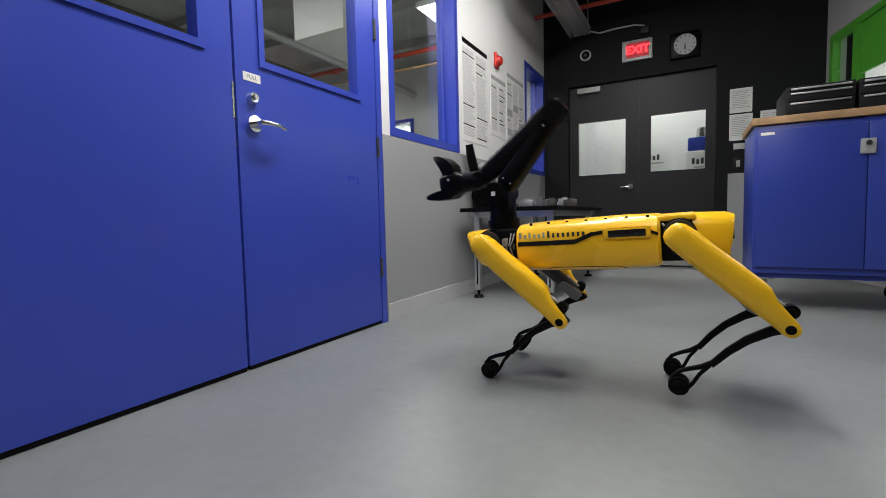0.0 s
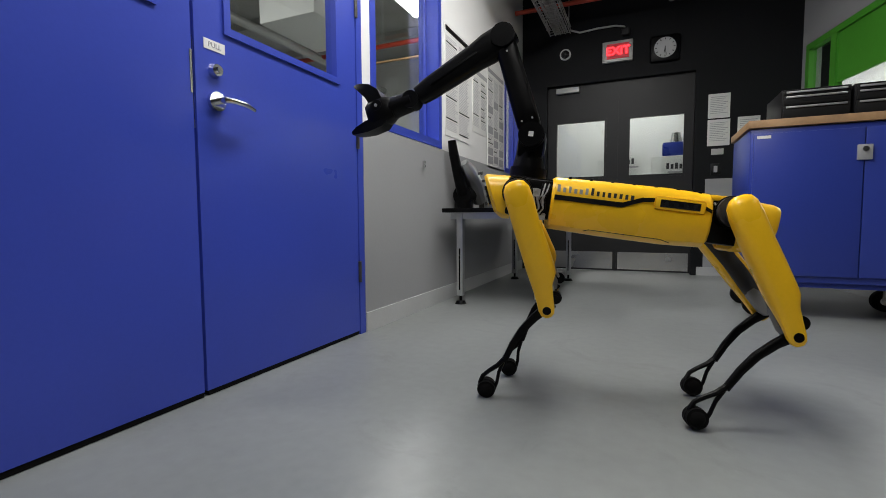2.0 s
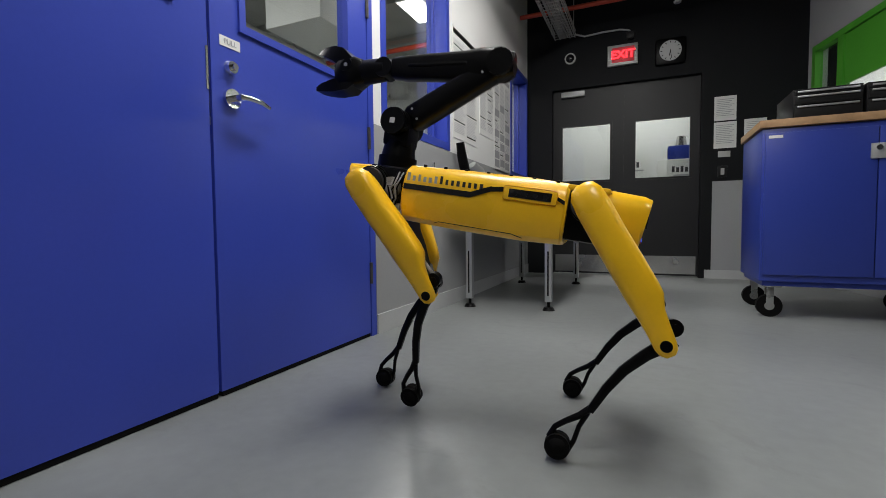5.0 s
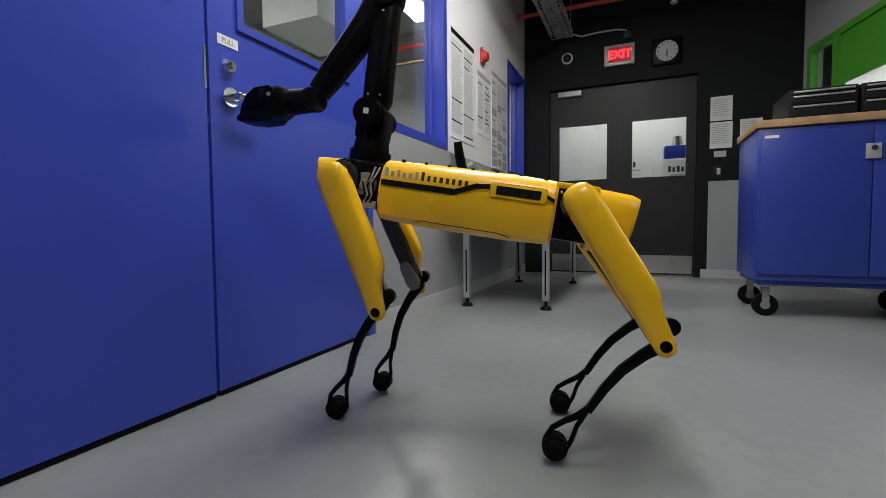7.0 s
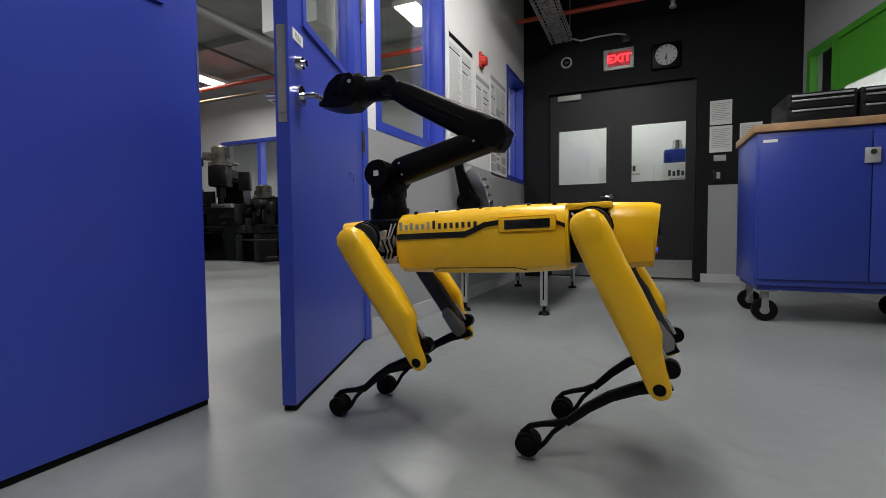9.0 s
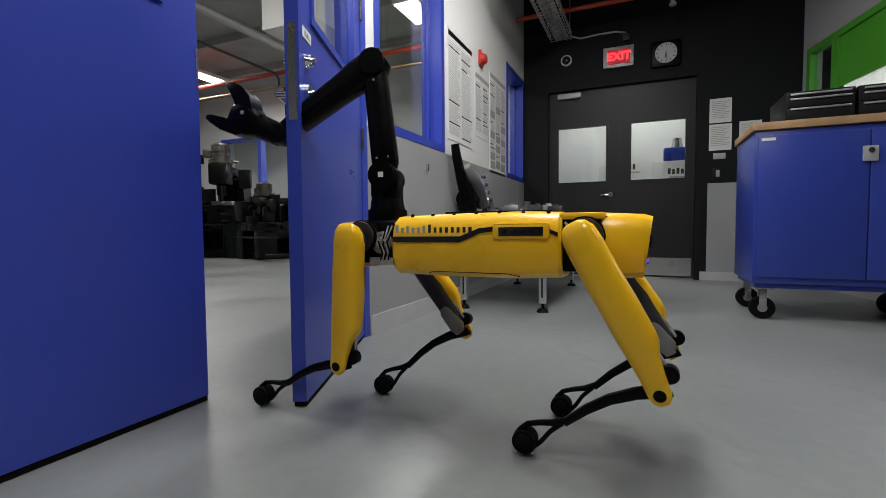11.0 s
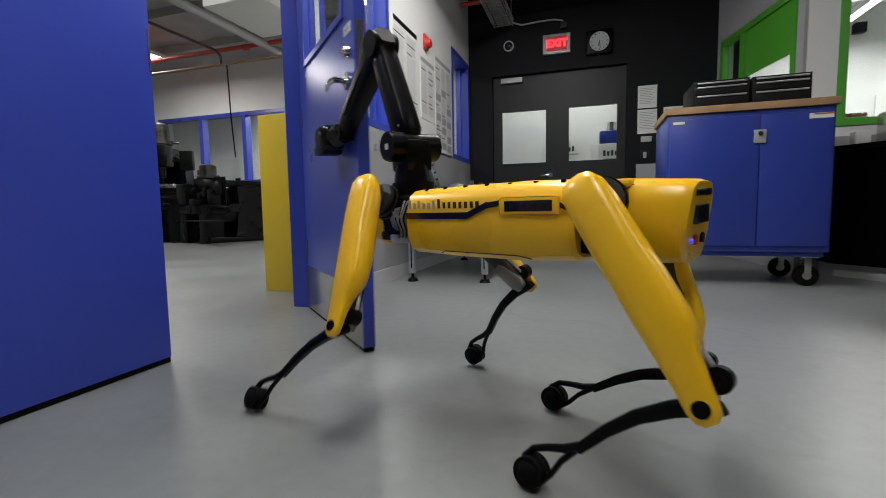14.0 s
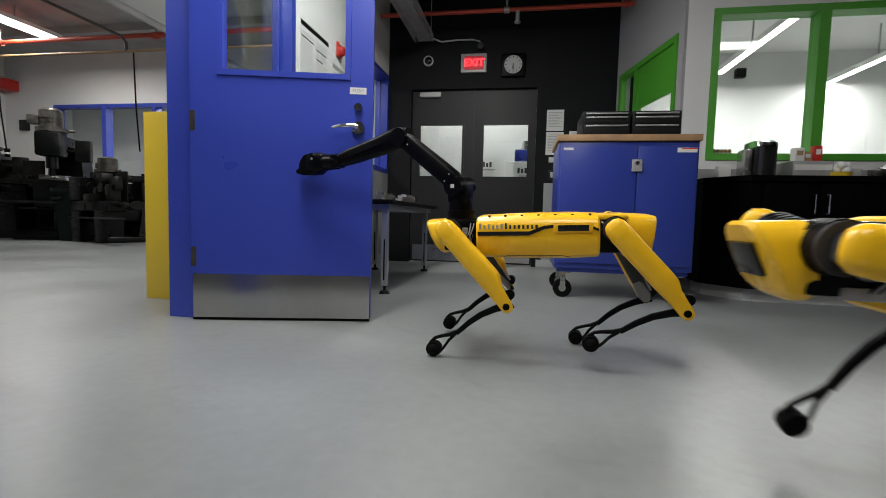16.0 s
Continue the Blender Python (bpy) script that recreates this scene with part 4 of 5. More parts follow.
for x, y, s in ((-6.05, 9.62, 1.0), (-5.35, 10.35, 0.9)):
    tbn = thing("waste_bin", "large dark green plastic waste bin", "bin", None, "workshop bins")
    bm = bmesh.new()
    loft(bm, [[Vector((x + r * s * math.cos(a * math.pi / 12), y + r * s * math.sin(a * math.pi / 12), z * s)) for a in range(24)] for z, r in ((0.0, 0.29), (0.80, 0.37), (0.84, 0.40), (0.89, 0.40), (0.885, 0.36), (0.05, 0.27))])
    part("tub", bm, M_BIN, tbn)
    boxes("handle", M_BIN, [((x - 0.09 * s, y - 0.43 * s, 0.70 * s), (x + 0.09 * s, y - 0.36 * s, 0.74 * s), 0.01)], tbn)
sp = thing("sprinkler_pipe", "red sprinkler main across the workshop ceiling", "pipe")
bm = bmesh.new()
rod(bm, [(-9.3, 9.0, 3.22), (-0.3, 9.0, 3.24)], 0.035, 12)
part("pipe", bm, M_ORANGE, sp)
for x in (-6.8, -3.9, -1.6):
    bm = bmesh.new()
    cyl(bm, (x - 0.05, 9.0, 3.22), (x + 0.05, 9.0, 3.22), 0.05, seg=14)
    part("coupling", bm, M_ORANGE, sp)
    boxes("hanger", M_PIPE, [((x - 0.01, 8.99, 3.25), (x + 0.01, 9.01, 3.75))], sp)
ap = thing("air_line", "thin copper coloured air line below the sprinkler main", "pipe")
bm = bmesh.new()
rod(bm, [(-9.3, 9.0, 3.02), (-0.3, 9.0, 3.0)], 0.016, 10)
part("pipe", bm, M_WOOD, ap)
bm = bmesh.new()
rod(bm, [(-4.42, 9.0, 3.0), (-4.42, 8.99, 3.14), (-4.42, 8.9, 3.2), (-4.40, 6.0, 3.2), (-4.38, -1.0, 3.2)], 0.022, 10)
part("branch", bm, M_CAST, ap)
cp = thing("ceiling_duct_pipe", "large grey insulated pipe under the workshop ceiling", "pipe")
bm = bmesh.new()
rod(bm, [(-3.55, -1.0, 3.2), (-3.52, 5.0, 3.2), (-3.50, 10.98, 3.2)], 0.060, 16)
part("pipe", bm, M_PIPE, cp)
for x, y, z in ((-3.52, 4.66, 3.2), (-3.51, 8.3, 3.2)):
    boxes("hanger", M_PIPE, [((x - 0.012, y - 0.012, z + 0.06), (x + 0.012, y + 0.012, 3.75))], cp)
hv = thing("unit_heater", "white ventilation unit hung from the workshop ceiling", "ventilation unit")
boxes("case", M_PAPER, [((-2.3, 6.5, 2.62), (-1.6, 7.4, 3.25), 0.01)], hv)
for y in (6.6, 7.3):
    boxes("hanger", M_PIPE, [((-1.96, y - 0.01, 3.25), (-1.94, y + 0.01, 3.75))], hv)
for x in (-4.35, -6.95):
    bm = bmesh.new()
    rod(bm, [(x, 9.05, 3.0), (x - 0.02, 9.1, 2.2), (x - 0.06, 9.2, 1.5)], 0.012, 8)
    tagged(part("drop_cord", bm, M_BLACK, None), "black power cord hanging from the workshop ceiling", "cord", "drop cords")
pg = thing("cord_plug", "black and white plug at the end of a drop cord", "plug")
boxes("body", M_BLACK, [((-7.03, 9.17, 1.40), (-6.97, 9.23, 1.54), 0.012)], pg)
boxes("band", M_PAPER, [((-7.034, 9.166, 1.455), (-6.966, 9.234, 1.485), 0.004)], pg, "white plastic band")
wbx = thing("wall_box", "small dark electrical box on the workshop wall", "electrical box")
boxes("cover", M_TOOLBOX, [((-8.98, 10.93, 2.20), (-8.78, 11.0, 2.42), 0.008)], wbx)
rb = thing("hose_reel", "red hose box high on the workshop wall", "hose box")
boxes("case", M_RED, [((-9.38, 10.72, 3.02), (-9.02, 11.0, 3.24), 0.02)], rb)
boxes("bracket", M_PIPE, [((-9.26, 10.78, 3.24), (-9.14, 11.0, 3.30))], rb)
for k in range(10):
    boxes("joist", M_CEILSHOP, [((-9.4, -2.0 + 1.3 * k, 3.62), (-0.16, -1.92 + 1.3 * k, 3.75))])
    tagged(bpy.data.objects["joist" if k == 0 else "joist.%03d" % k], "grey steel roof joist", "joist", "roof joists", "structure")

# ---- legged robots ----
HX, HIPY, L0, LT, LS = 0.32, 0.036, 0.126, 0.379, 0.353
XS, ZS, L1, L2 = 0.295, 0.182, 0.357, 0.379
LEGS = ((1, 1), (-1, 1), (1, -1), (-1, -1))
M_INNER = material("dark_grey_leg_casting", (0.034, 0.034, 0.036), 0.45, 0.2, vary=0.15, scale=12)
M_PAD = material("light_grey_knee_casting", (0.25, 0.25, 0.25), 0.4, 0.4, vary=0.1, scale=12)
M_MOTOR = material("bare_metal_actuator", (0.42, 0.42, 0.43), 0.36, 0.35, vary=0.35, scale=30)
M_LOOM = material("pale_braided_cable", (0.45, 0.45, 0.46), 0.5, vary=0.3, scale=60, fine=300)
M_GLOSS = material("gloss_black_trim", (0.008, 0.008, 0.009), 0.18, vary=0.1, bump=0.0)
M_BLUELED = glow("blue_led", (0.08, 0.12, 1.0), 0.5)


def shell_ring(x, w, top, bottom, s=1.0):
    """Rounded hexagon-like section of the body shell."""
    half = [(0.0, top), (0.45 * w, top), (0.70 * w, top - 0.004), (0.86 * w, top - 0.016), (0.95 * w, top - 0.040), (w, (top + bottom) / 2),
            (0.98 * w, bottom + 0.045), (0.88 * w, bottom + 0.016), (0.68 * w, bottom + 0.003), (0.4 * w, bottom), (0.0, bottom)]
    pts = half + [(-y, z) for y, z in half[-2:0:-1]]
    return [Vector((x, y * s, z)) for y, z in pts]


def text_bars(parent, x, y, z, size, count, mat, name, side):
    """A row of plain bars the size of printed letters."""
    bm = bmesh.new()
    rng = random.Random(count)
    for i in range(count):
        h = size * (0.80 if i == 0 else rng.choice((0.52, 0.52, 0.70, 0.52)))
        w = size * rng.uniform(0.26, 0.34)
        xx = x - side * i * size * 0.60
        box(bm, (xx - w / 2, y - 0.0006, z), (xx + w / 2, y + 0.0006, z + h))
    return part(name, bm, mat, parent)


def build_body(robot):
    bm = bmesh.new()
    rings = [shell_ring(0.212, 0.112, 0.050, -0.106), shell_ring(0.204, 0.118, 0.056, -0.114), shell_ring(0.05, 0.120, 0.060, -0.118),
             shell_ring(-0.15, 0.120, 0.062, -0.118), shell_ring(-0.258, 0.118, 0.058, -0.112), shell_ring(-0.266, 0.112, 0.052, -0.104)]
    loft(bm, rings)
    body = part("body_shell", bm, M_YELLOW, robot, "glossy yellow moulded body shell")
    # chassis between shell and ends
    boxes("front_chassis", M_BLACK, [((0.20, -0.085, -0.085), (0.355, 0.085, 0.040), 0.012)], robot)
    boxes("rear_chassis", M_BLACK, [((-0.375, -0.085, -0.095), (-0.26, 0.085, 0.046), 0.012)], robot)
    boxes("rear_deck", M_YELLOW, [((-0.368, -0.096, 0.036), (-0.256, 0.096, 0.0535), 0.008)], robot)
    boxes("front_deck", M_GLOSS, [((0.20, -0.070, 0.030), (0.350, 0.070, 0.0455), 0.006)], robot)
    for s in (1, -1):
        # bare actuator, its ribbed can and the loom beside it
        bm = bmesh.new()
        cyl(bm, (0.262, s * 0.070, -0.022), (0.262, s * 0.096, -0.022), 0.036, 0.032, seg=24)
        cyl(bm, (0.262, s * 0.096, -0.022), (0.262, s * 0.102, -0.022), 0.016, seg=16)
        box(bm, (0.222, s * 0.086 - 0.006, -0.088), (0.304, s * 0.086 + 0.006, -0.066), 0.003)
        for k in range(8):
            a = k * math.pi / 4
            cyl(bm, (0.262 + 0.027 * math.cos(a), s * 0.094, -0.022 + 0.027 * math.sin(a)), (0.262 + 0.027 * math.cos(a), s * 0.0995, -0.022 + 0.027 * math.sin(a)), 0.0035, seg=8)
        part("actuator", bm, M_MOTOR, robot, "bare metal hip actuator")
        bm = bmesh.new()
        cyl(bm, (-0.318, s * 0.080, -0.010), (-0.318, s * 0.094, -0.010), 0.034, 0.030, seg=22)
        part("actuator", bm, M_MOTOR, robot)
        bm = bmesh.new()
        rod(bm, [(-0.272, s * 0.090, 0.030), (-0.285, s * 0.097, 0.012), (-0.315, s * 0.099, 0.018), (-0.345, s * 0.092, 0.030)], 0.0035, 8)
        part("cable", bm, M_LOOM, robot)
        for k in range(5):
            bm = bmesh.new()
            d = 0.0065 * k
            rod(bm, [(0.216 + d, s * 0.094, 0.028), (0.222 + d, s * (0.103 + 0.001 * k), 0.008 - d), (0.232 + d * 1.2, s * 0.107, -0.022 + 0.006 * math.sin(k * 2.1)), (0.226 + d, s * 0.102, -0.052), (0.240 + d, s * 0.090, -0.074)], 0.0024, 7)
            part("cable", bm, M_LOOM if k % 2 else M_BLACK, robot)
    # nose
    bm = bmesh.new()
    loft(bm, [shell_ring(0.338, 0.088, 0.046, -0.098), shell_ring(0.36, 0.086, 0.045, -0.10), [Vector((0.412 + 0.42 * p.z, p.y, p.z)) for p in shell_ring(0, 0.086, 0.042, -0.094)],
              [Vector((0.424 + 0.42 * p.z, p.y, p.z)) for p in shell_ring(0, 0.072, 0.034, -0.080)]])
    nose = part("nose", bm, M_YELLOW, robot)
    bm = bmesh.new()
    m = pose(0.416, 0, -0.025, 0, 22, 0)
    box(bm, (-0.004, -0.05, -0.035), (0.006, 0.05, 0.03), 0.004, m)
    part("sensor_window", bm, M_GLOSS, nose)
    # tail with rear panel
    bm = bmesh.new()
    loft(bm, [shell_ring(-0.352, 0.094, 0.048, -0.106), shell_ring(-0.36, 0.101, 0.054, -0.112), shell_ring(-0.452, 0.095, 0.048, -0.106), [Vector((-0.466 - 0.13 * p.z, p.y, p.z)) for p in shell_ring(0, 0.086, 0.042, -0.098)]])
    tail = part("tail", bm, M_YELLOW, robot)
    bm = bmesh.new()
    box(bm, (-0.470, -0.045, -0.035), (-0.455, 0.045, 0.0), 0.003)
    part("sensor_window", bm, M_GLOSS, tail)
    # raised black bar stands in for the shade inside the grip recess
    boxes("grip_recess_shade", M_GLOSS, [((-0.472, -0.055, 0.016), (-0.452, 0.055, 0.030), 0.004)], tail)
    for yy, mat, nm in ((0.045, M_BLUELED, "led"), (0.020, M_RED, "stop_button"), (-0.035, M_BLACK, "plug_cap")):
        bm = bmesh.new()
        cyl(bm, (-0.450, yy, -0.065), (-0.4625, yy, -0.065), 0.005 if nm == "led" else 0.010, seg=14)
        part(nm, bm, mat, tail)
    # side trim, sensor windows, fasteners
    for s in (1, -1):
        bm = bmesh.new()
        y0 = s * 0.1185
        def strip(x0, z0, x1, z1, h):
            vs = [bm.verts.new((x, y0 + s * dy, z)) for dy in (0.0, 0.0035) for x, z in ((x0, z0), (x1, z1), (x1, z1 + h), (x0, z0 + h))]
            for f in ((0, 1, 2, 3), (4, 5, 6, 7), (0, 1, 5, 4), (1, 2, 6, 5), (2, 3, 7, 6), (3, 0, 4, 7)):
                bm.faces.new([vs[i] for i in f])
        strip(0.204, -0.020, 0.0, -0.020, 0.016)
        strip(0.0, -0.020, -0.060, 0.004, 0.015)
        strip(-0.060, 0.004, -0.093, 0.008, 0.013)
        part("side_stripe", bm, M_GLOSS, body)
        bm = bmesh.new()
        strip(-0.240, 0.003, -0.260, -0.006, 0.010)
        part("side_stripe", bm, M_GLOSS, body)
        bm = bmesh.new()
        box(bm, (-0.240, y0 - 0.004, -0.012), (-0.094, y0 + s * 0.006 if s > 0 else y0 + 0.004, 0.027), 0.008) if s > 0 else box(bm, (-0.240, y0 - 0.006, -0.012), (-0.094, y0 + 0.004, 0.027), 0.008)
        win = part("window_frame", bm, M_YELLOW, body)
        bm = bmesh.new()
        ya, yb = sorted((y0 + s * 0.004, y0 + s * 0.0075))
        box(bm, (-0.225, ya, -0.004), (-0.110, yb, 0.019), 0.0015)
        part("sensor_window", bm, M_GLOSS, win)
        for k in range(4):
            bm = bmesh.new()
            cyl(bm, (-0.128 - 0.027 * k, s * (abs(y0) + 0.007), 0.0075), (-0.128 - 0.027 * k, s * (abs(y0) + 0.0085), 0.0075), 0.0065, seg=10)
            part("lens", bm, M_TOOLBOX, win)
        text_bars(body, 0.193 if s > 0 else 0.02, s * 0.1165, 0.006, 0.0285, 6, M_GREYINK, "grey_marking", s)
        text_bars(body, 0.193 - 0.1026 if s > 0 else 0.02 + 0.1026, s * 0.1165, 0.006, 0.0285, 8, M_INK, "black_marking", s)
        for k in range(7):
            boxes("fastener", M_BLACK, [((0.16 - 0.065 * k - 0.005, s * 0.083 - 0.0035, 0.050), (0.16 - 0.065 * k + 0.005, s * 0.083 + 0.0035, 0.0600), 0.002)], body)
        bm = bmesh.new()
        rod(bm, [(0.10, s * 0.100, -0.107), (0.085, s * 0.106, -0.101), (-0.13, s * 0.106, -0.102), (-0.16, s * 0.098, -0.109)], 0.0012, 6)
        part("seam", bm, M_BLACK, body)
    return body


def thigh_section(z, x0, x1, y0, y1, n=16):
    cx, cy, rx, ry = (x0 + x1) / 2, (y0 + y1) / 2, (x1 - x0) / 2, (y1 - y0) / 2
    pts = []
    for k in range(n):
        a = 2 * math.pi * k / n
        c, s = math.cos(a), math.sin(a)
        pts.append(Vector((cx + rx * math.copysign(abs(c) ** 0.75, c), cy + ry * math.copysign(abs(s) ** 0.6, s), z)))
    return pts


def build_leg(robot, sx, sy):
    """hip, thigh and shank; thigh and shank hang along -z from their joints."""
    bm = bmesh.new()
    cyl(bm, (0, -sy * 0.01, 0), (0, sy * (L0 - 0.040), 0), 0.046, seg=20)
    cyl(bm, (-0.05, 0, -0.005), (0.05, 0, -0.005), 0.036, seg=16)
    hip = part("hip", bm, M_INNER, robot)
    bm = bmesh.new()
    for k in range(4):
        cyl(bm, (0, sy * (0.012 + 0.018 * k), 0), (0, sy * (0.020 + 0.018 * k), 0), 0.0495, seg=20)
    part("actuator_ring", bm, M_BLACK, hip)
    # thigh
    bm = bmesh.new()
    yi = lambda a, b: tuple(sorted((sy * a, sy * b)))
    secs = [(0.026, -0.022, 0.022), (0.0, -0.036, 0.036), (-0.10, -0.036, 0.032), (-0.22, -0.034, 0.026), (-0.30, -0.030, 0.022), (-0.352, -0.026, 0.018)]
    loft(bm, [thigh_section(z, a, b, *yi(-0.034, 0.006)) for z, a, b in secs])
    thigh = part("thigh", bm, M_INNER, robot, "dark grey cast upper leg with a yellow cover")
    bm = bmesh.new()
    bulge = 0.009 if sx > 0 else 0.006
    # outer cover, fuller behind the middle, ending in a round eye at the knee
    cover = [(0.042, -0.015, 0.013, 0.012, 0.026), (0.035, -0.030, 0.028, 0.002, 0.034), (0.016, -0.041, 0.039, -0.014, 0.041), (-0.02, -0.045, 0.041, -0.026, 0.045), (-0.10, -0.046, 0.039, -0.032, 0.046),
             (-0.17, -0.044 - bulge, 0.036, -0.032, 0.045), (-0.245, -0.043 - bulge * 1.6, 0.033, -0.024, 0.042), (-0.27, -0.042 - bulge * 1.5, 0.031, -0.020, 0.041), (-0.305, -0.036, 0.028, -0.008, 0.038), (-0.345, -0.029, 0.026, 0.006, 0.034),
             (-0.379, -0.0245, 0.0265, 0.010, 0.033), (-0.395, -0.020, 0.022, 0.011, 0.032), (-0.404, -0.010, 0.012, 0.014, 0.029)]
    loft(bm, [thigh_section(z, a, b, *yi(c, d)) for z, a, b, c, d in cover])
    part("cover", bm, M_YELLOW, thigh, "yellow moulded leg cover")
    bm = bmesh.new()
    cyl(bm, (0.001, sy * 0.028, -0.379), (0.001, sy * 0.0345, -0.379), 0.0135, seg=18)
    part("knee_bolt", bm, M_BLACK, thigh)
    bm = bmesh.new()
    loft(bm, [thigh_section(z, a, b, *yi(-0.036, -0.006)) for z, a, b in ((-0.285, -0.012, 0.018), (-0.30, -0.022, 0.026), (-0.36, -0.026, 0.024), (-0.382, -0.014, 0.014))])
    part("knee_casting", bm, M_PAD, thigh)
    bm = bmesh.new()
    cyl(bm, (-0.034, sy * 0.008, -0.352), (-0.034, sy * -0.014, -0.352), 0.0205, seg=18)
    cyl(bm, (-0.034, sy * 0.0095, -0.352), (-0.034, sy * -0.0155, -0.352), 0.0095, seg=12)
    part("knee_crank", bm, M_BLACK, thigh)
    bm = bmesh.new()
    for dx in (-0.030, -0.016):
        rod(bm, [(dx, sy * -0.012, -0.285), (dx - 0.004, sy * -0.012, -0.348)], 0.0055, 8)
    part("link_rod", bm, M_MOTOR, thigh)
    # shank
    bm = bmesh.new()
    L = LS
    bow = 0.020
    main = [(-0.012, 0, 0.020), (-0.006, 0, 0.010), (0.0, 0, -0.004), (bow * 0.6, 0, -0.05), (bow, 0, -0.11), (bow * 0.85, 0, -0.17), (bow * 0.3, 0, -0.235)]
    rings = []
    for i, (x, y, z) in enumerate(main):
        w = (0.010, 0.016, 0.018, 0.0145, 0.0128, 0.0115, 0.0100)[i]
        rings.append(thigh_section(z, x - w, x + w, -0.0105, 0.0105, 12))
    loft(bm, rings)
    rod(bm, [(bow * 0.3 + 0.002, 0, -0.228), (0.014, 0, -0.262), (0.026, 0, -0.295), (0.034, 0, -0.325), (0.026, 0, -L)], [0.0095, 0.0085, 0.0075, 0.007, 0.009], 10)
    rod(bm, [(0.006, 0, -0.242), (-0.003, 0, -0.282), (-0.018, 0, -0.316), (-0.025, 0, -L)], [0.0070, 0.0060, 0.0060, 0.008], 10)
    shank = part("shank", bm, M_BLACK, robot, "slim black curved lower leg")
    bm = bmesh.new()
    cyl(bm, (0, -0.019, -L), (0, 0.019, -L), 0.030, seg=20)
    ball(bm, (0, 0, -L), 0.0315, 1, 0.86, 1)
    part("foot", bm, M_RUBBER, shank, "round black rubber foot")
    return hip, thigh, shank


def link_section(x, w, h, n=16):
    out = []
    for k in range(n):
        a = 2 * math.pi * k / n
        c, s = math.cos(a), math.sin(a)
        out.append(Vector((x, w * math.copysign(abs(c) ** 0.45, c), h * math.copysign(abs(s) ** 0.45, s))))
    return out


def build_arm(robot):
    bm = bmesh.new()
    cyl(bm, (0, 0, 0.035), (0, 0, 0.080), 0.062, seg=24)
    cyl(bm, (0, 0, 0.080), (0, 0, 0.130), 0.055, 0.048, seg=24)
    box(bm, (-0.045, -0.045, 0.11), (0.045, 0.045, ZS + 0.02), 0.016)
    cyl(bm, (0, -0.082, ZS), (0, 0.082, ZS), 0.040, seg=24)
    for k in range(7):
        cyl(bm, (0, 0.034 + 0.006 * k, ZS), (0, 0.037 + 0.006 * k, ZS), 0.0425, seg=24)
    turret = part("turret", bm, M_BLACK, robot, "black rotating arm base with ribbed motors")
    bm = bmesh.new()
    box(bm, (-0.008, 0.082, ZS - 0.008), (0.008, 0.0832, ZS + 0.008))
    part("marker", bm, M_PAPER, turret)
    bm = bmesh.new()
    loft(bm, [link_section(0.02, 0.028, 0.028), link_section(0.045, 0.036, 0.040), link_section(0.10, 0.036, 0.040), link_section(0.26, 0.034, 0.037), link_section(0.325, 0.032, 0.037), link_section(L1 + 0.028, 0.026, 0.028)])
    cyl(bm, (L1, -0.042, 0), (L1, 0.042, 0), 0.040, seg=20)
    upper = part("upper_arm", bm, M_BLACK, robot)
    for xx, zz in ((0.06, 0.018), (0.06, -0.018), (0.30, 0.0)):
        for s in (1, -1):
            bm = bmesh.new()
            cyl(bm, (xx, s * 0.0345, zz), (xx, s * 0.0372, zz), 0.0035, seg=8)
            part("screw", bm, M_MOTOR, upper)
    bm = bmesh.new()
    loft(bm, [link_section(-0.040, 0.027, 0.032), link_section(0.0, 0.034, 0.047), link_section(0.06, 0.035, 0.049), link_section(0.11, 0.033, 0.043), link_section(0.30, 0.030, 0.037), link_section(0.350, 0.028, 0.031)])
    box(bm, (0.10, -0.0345, -0.006), (0.29, 0.0345, 0.006), 0.004)
    cyl(bm, (L2, -0.031, 0), (L2, 0.031, 0), 0.031, seg=18)
    box(bm, (0.33, -0.018, -0.018), (L2 + 0.01, 0.018, 0.018), 0.006)
    fore = part("forearm", bm, M_BLACK, robot)
    bm = bmesh.new()
    cyl(bm, (0.0, 0, 0), (0.085, 0, 0), 0.030, 0.033, seg=20)
    loft(bm, [link_section(0.075, 0.030, 0.030), link_section(0.10, 0.038, 0.040), link_section(0.155, 0.038, 0.038), link_section(0.172, 0.032, 0.028)])
    # fixed lower jaw
    loft(bm, [[Vector((x, y, z)) for y, z in ((-w, t), (w, t), (w, b), (-w, b))] for x, w, t, b in ((0.10, 0.030, -0.012, -0.034), (0.125, 0.035, -0.014, -0.048), (0.18, 0.034, -0.016, -0.050), (0.225, 0.030, -0.022, -0.044), (0.250, 0.022, -0.028, -0.038))])
    for v in bm.verts:
        v.co.y, v.co.z = v.co.y * 1.12, v.co.z * 1.22
    grip = part("gripper", bm, M_BLACK, robot, "black gripper with a hinged finger")
    bm = bmesh.new()
    cyl(bm, (0, -0.040, 0), (0, 0.040, 0), 0.018, seg=16)
    loft(bm, [[Vector((x, y, z)) for y, z in ((-w, t), (w, t), (w, b), (-w, b))] for x, w, t, b in ((-0.014, 0.030, 0.014, -0.012), (0.0, 0.034, 0.024, -0.016), (0.05, 0.034, 0.026, -0.018), (0.085, 0.030, 0.012, -0.026), (0.108, 0.025, -0.008, -0.032), (0.120, 0.018, -0.024, -0.034))])
    for v in bm.verts:
        v.co.y, v.co.z = v.co.y * 1.10, v.co.z * 1.25
    jaw = part("finger", bm, M_BLACK, grip)
    for s in (1, -1):
        bm = bmesh.new()
        cyl(bm, (0, s * 0.043, 0), (0, s * 0.0465, 0), 0.006, seg=10)
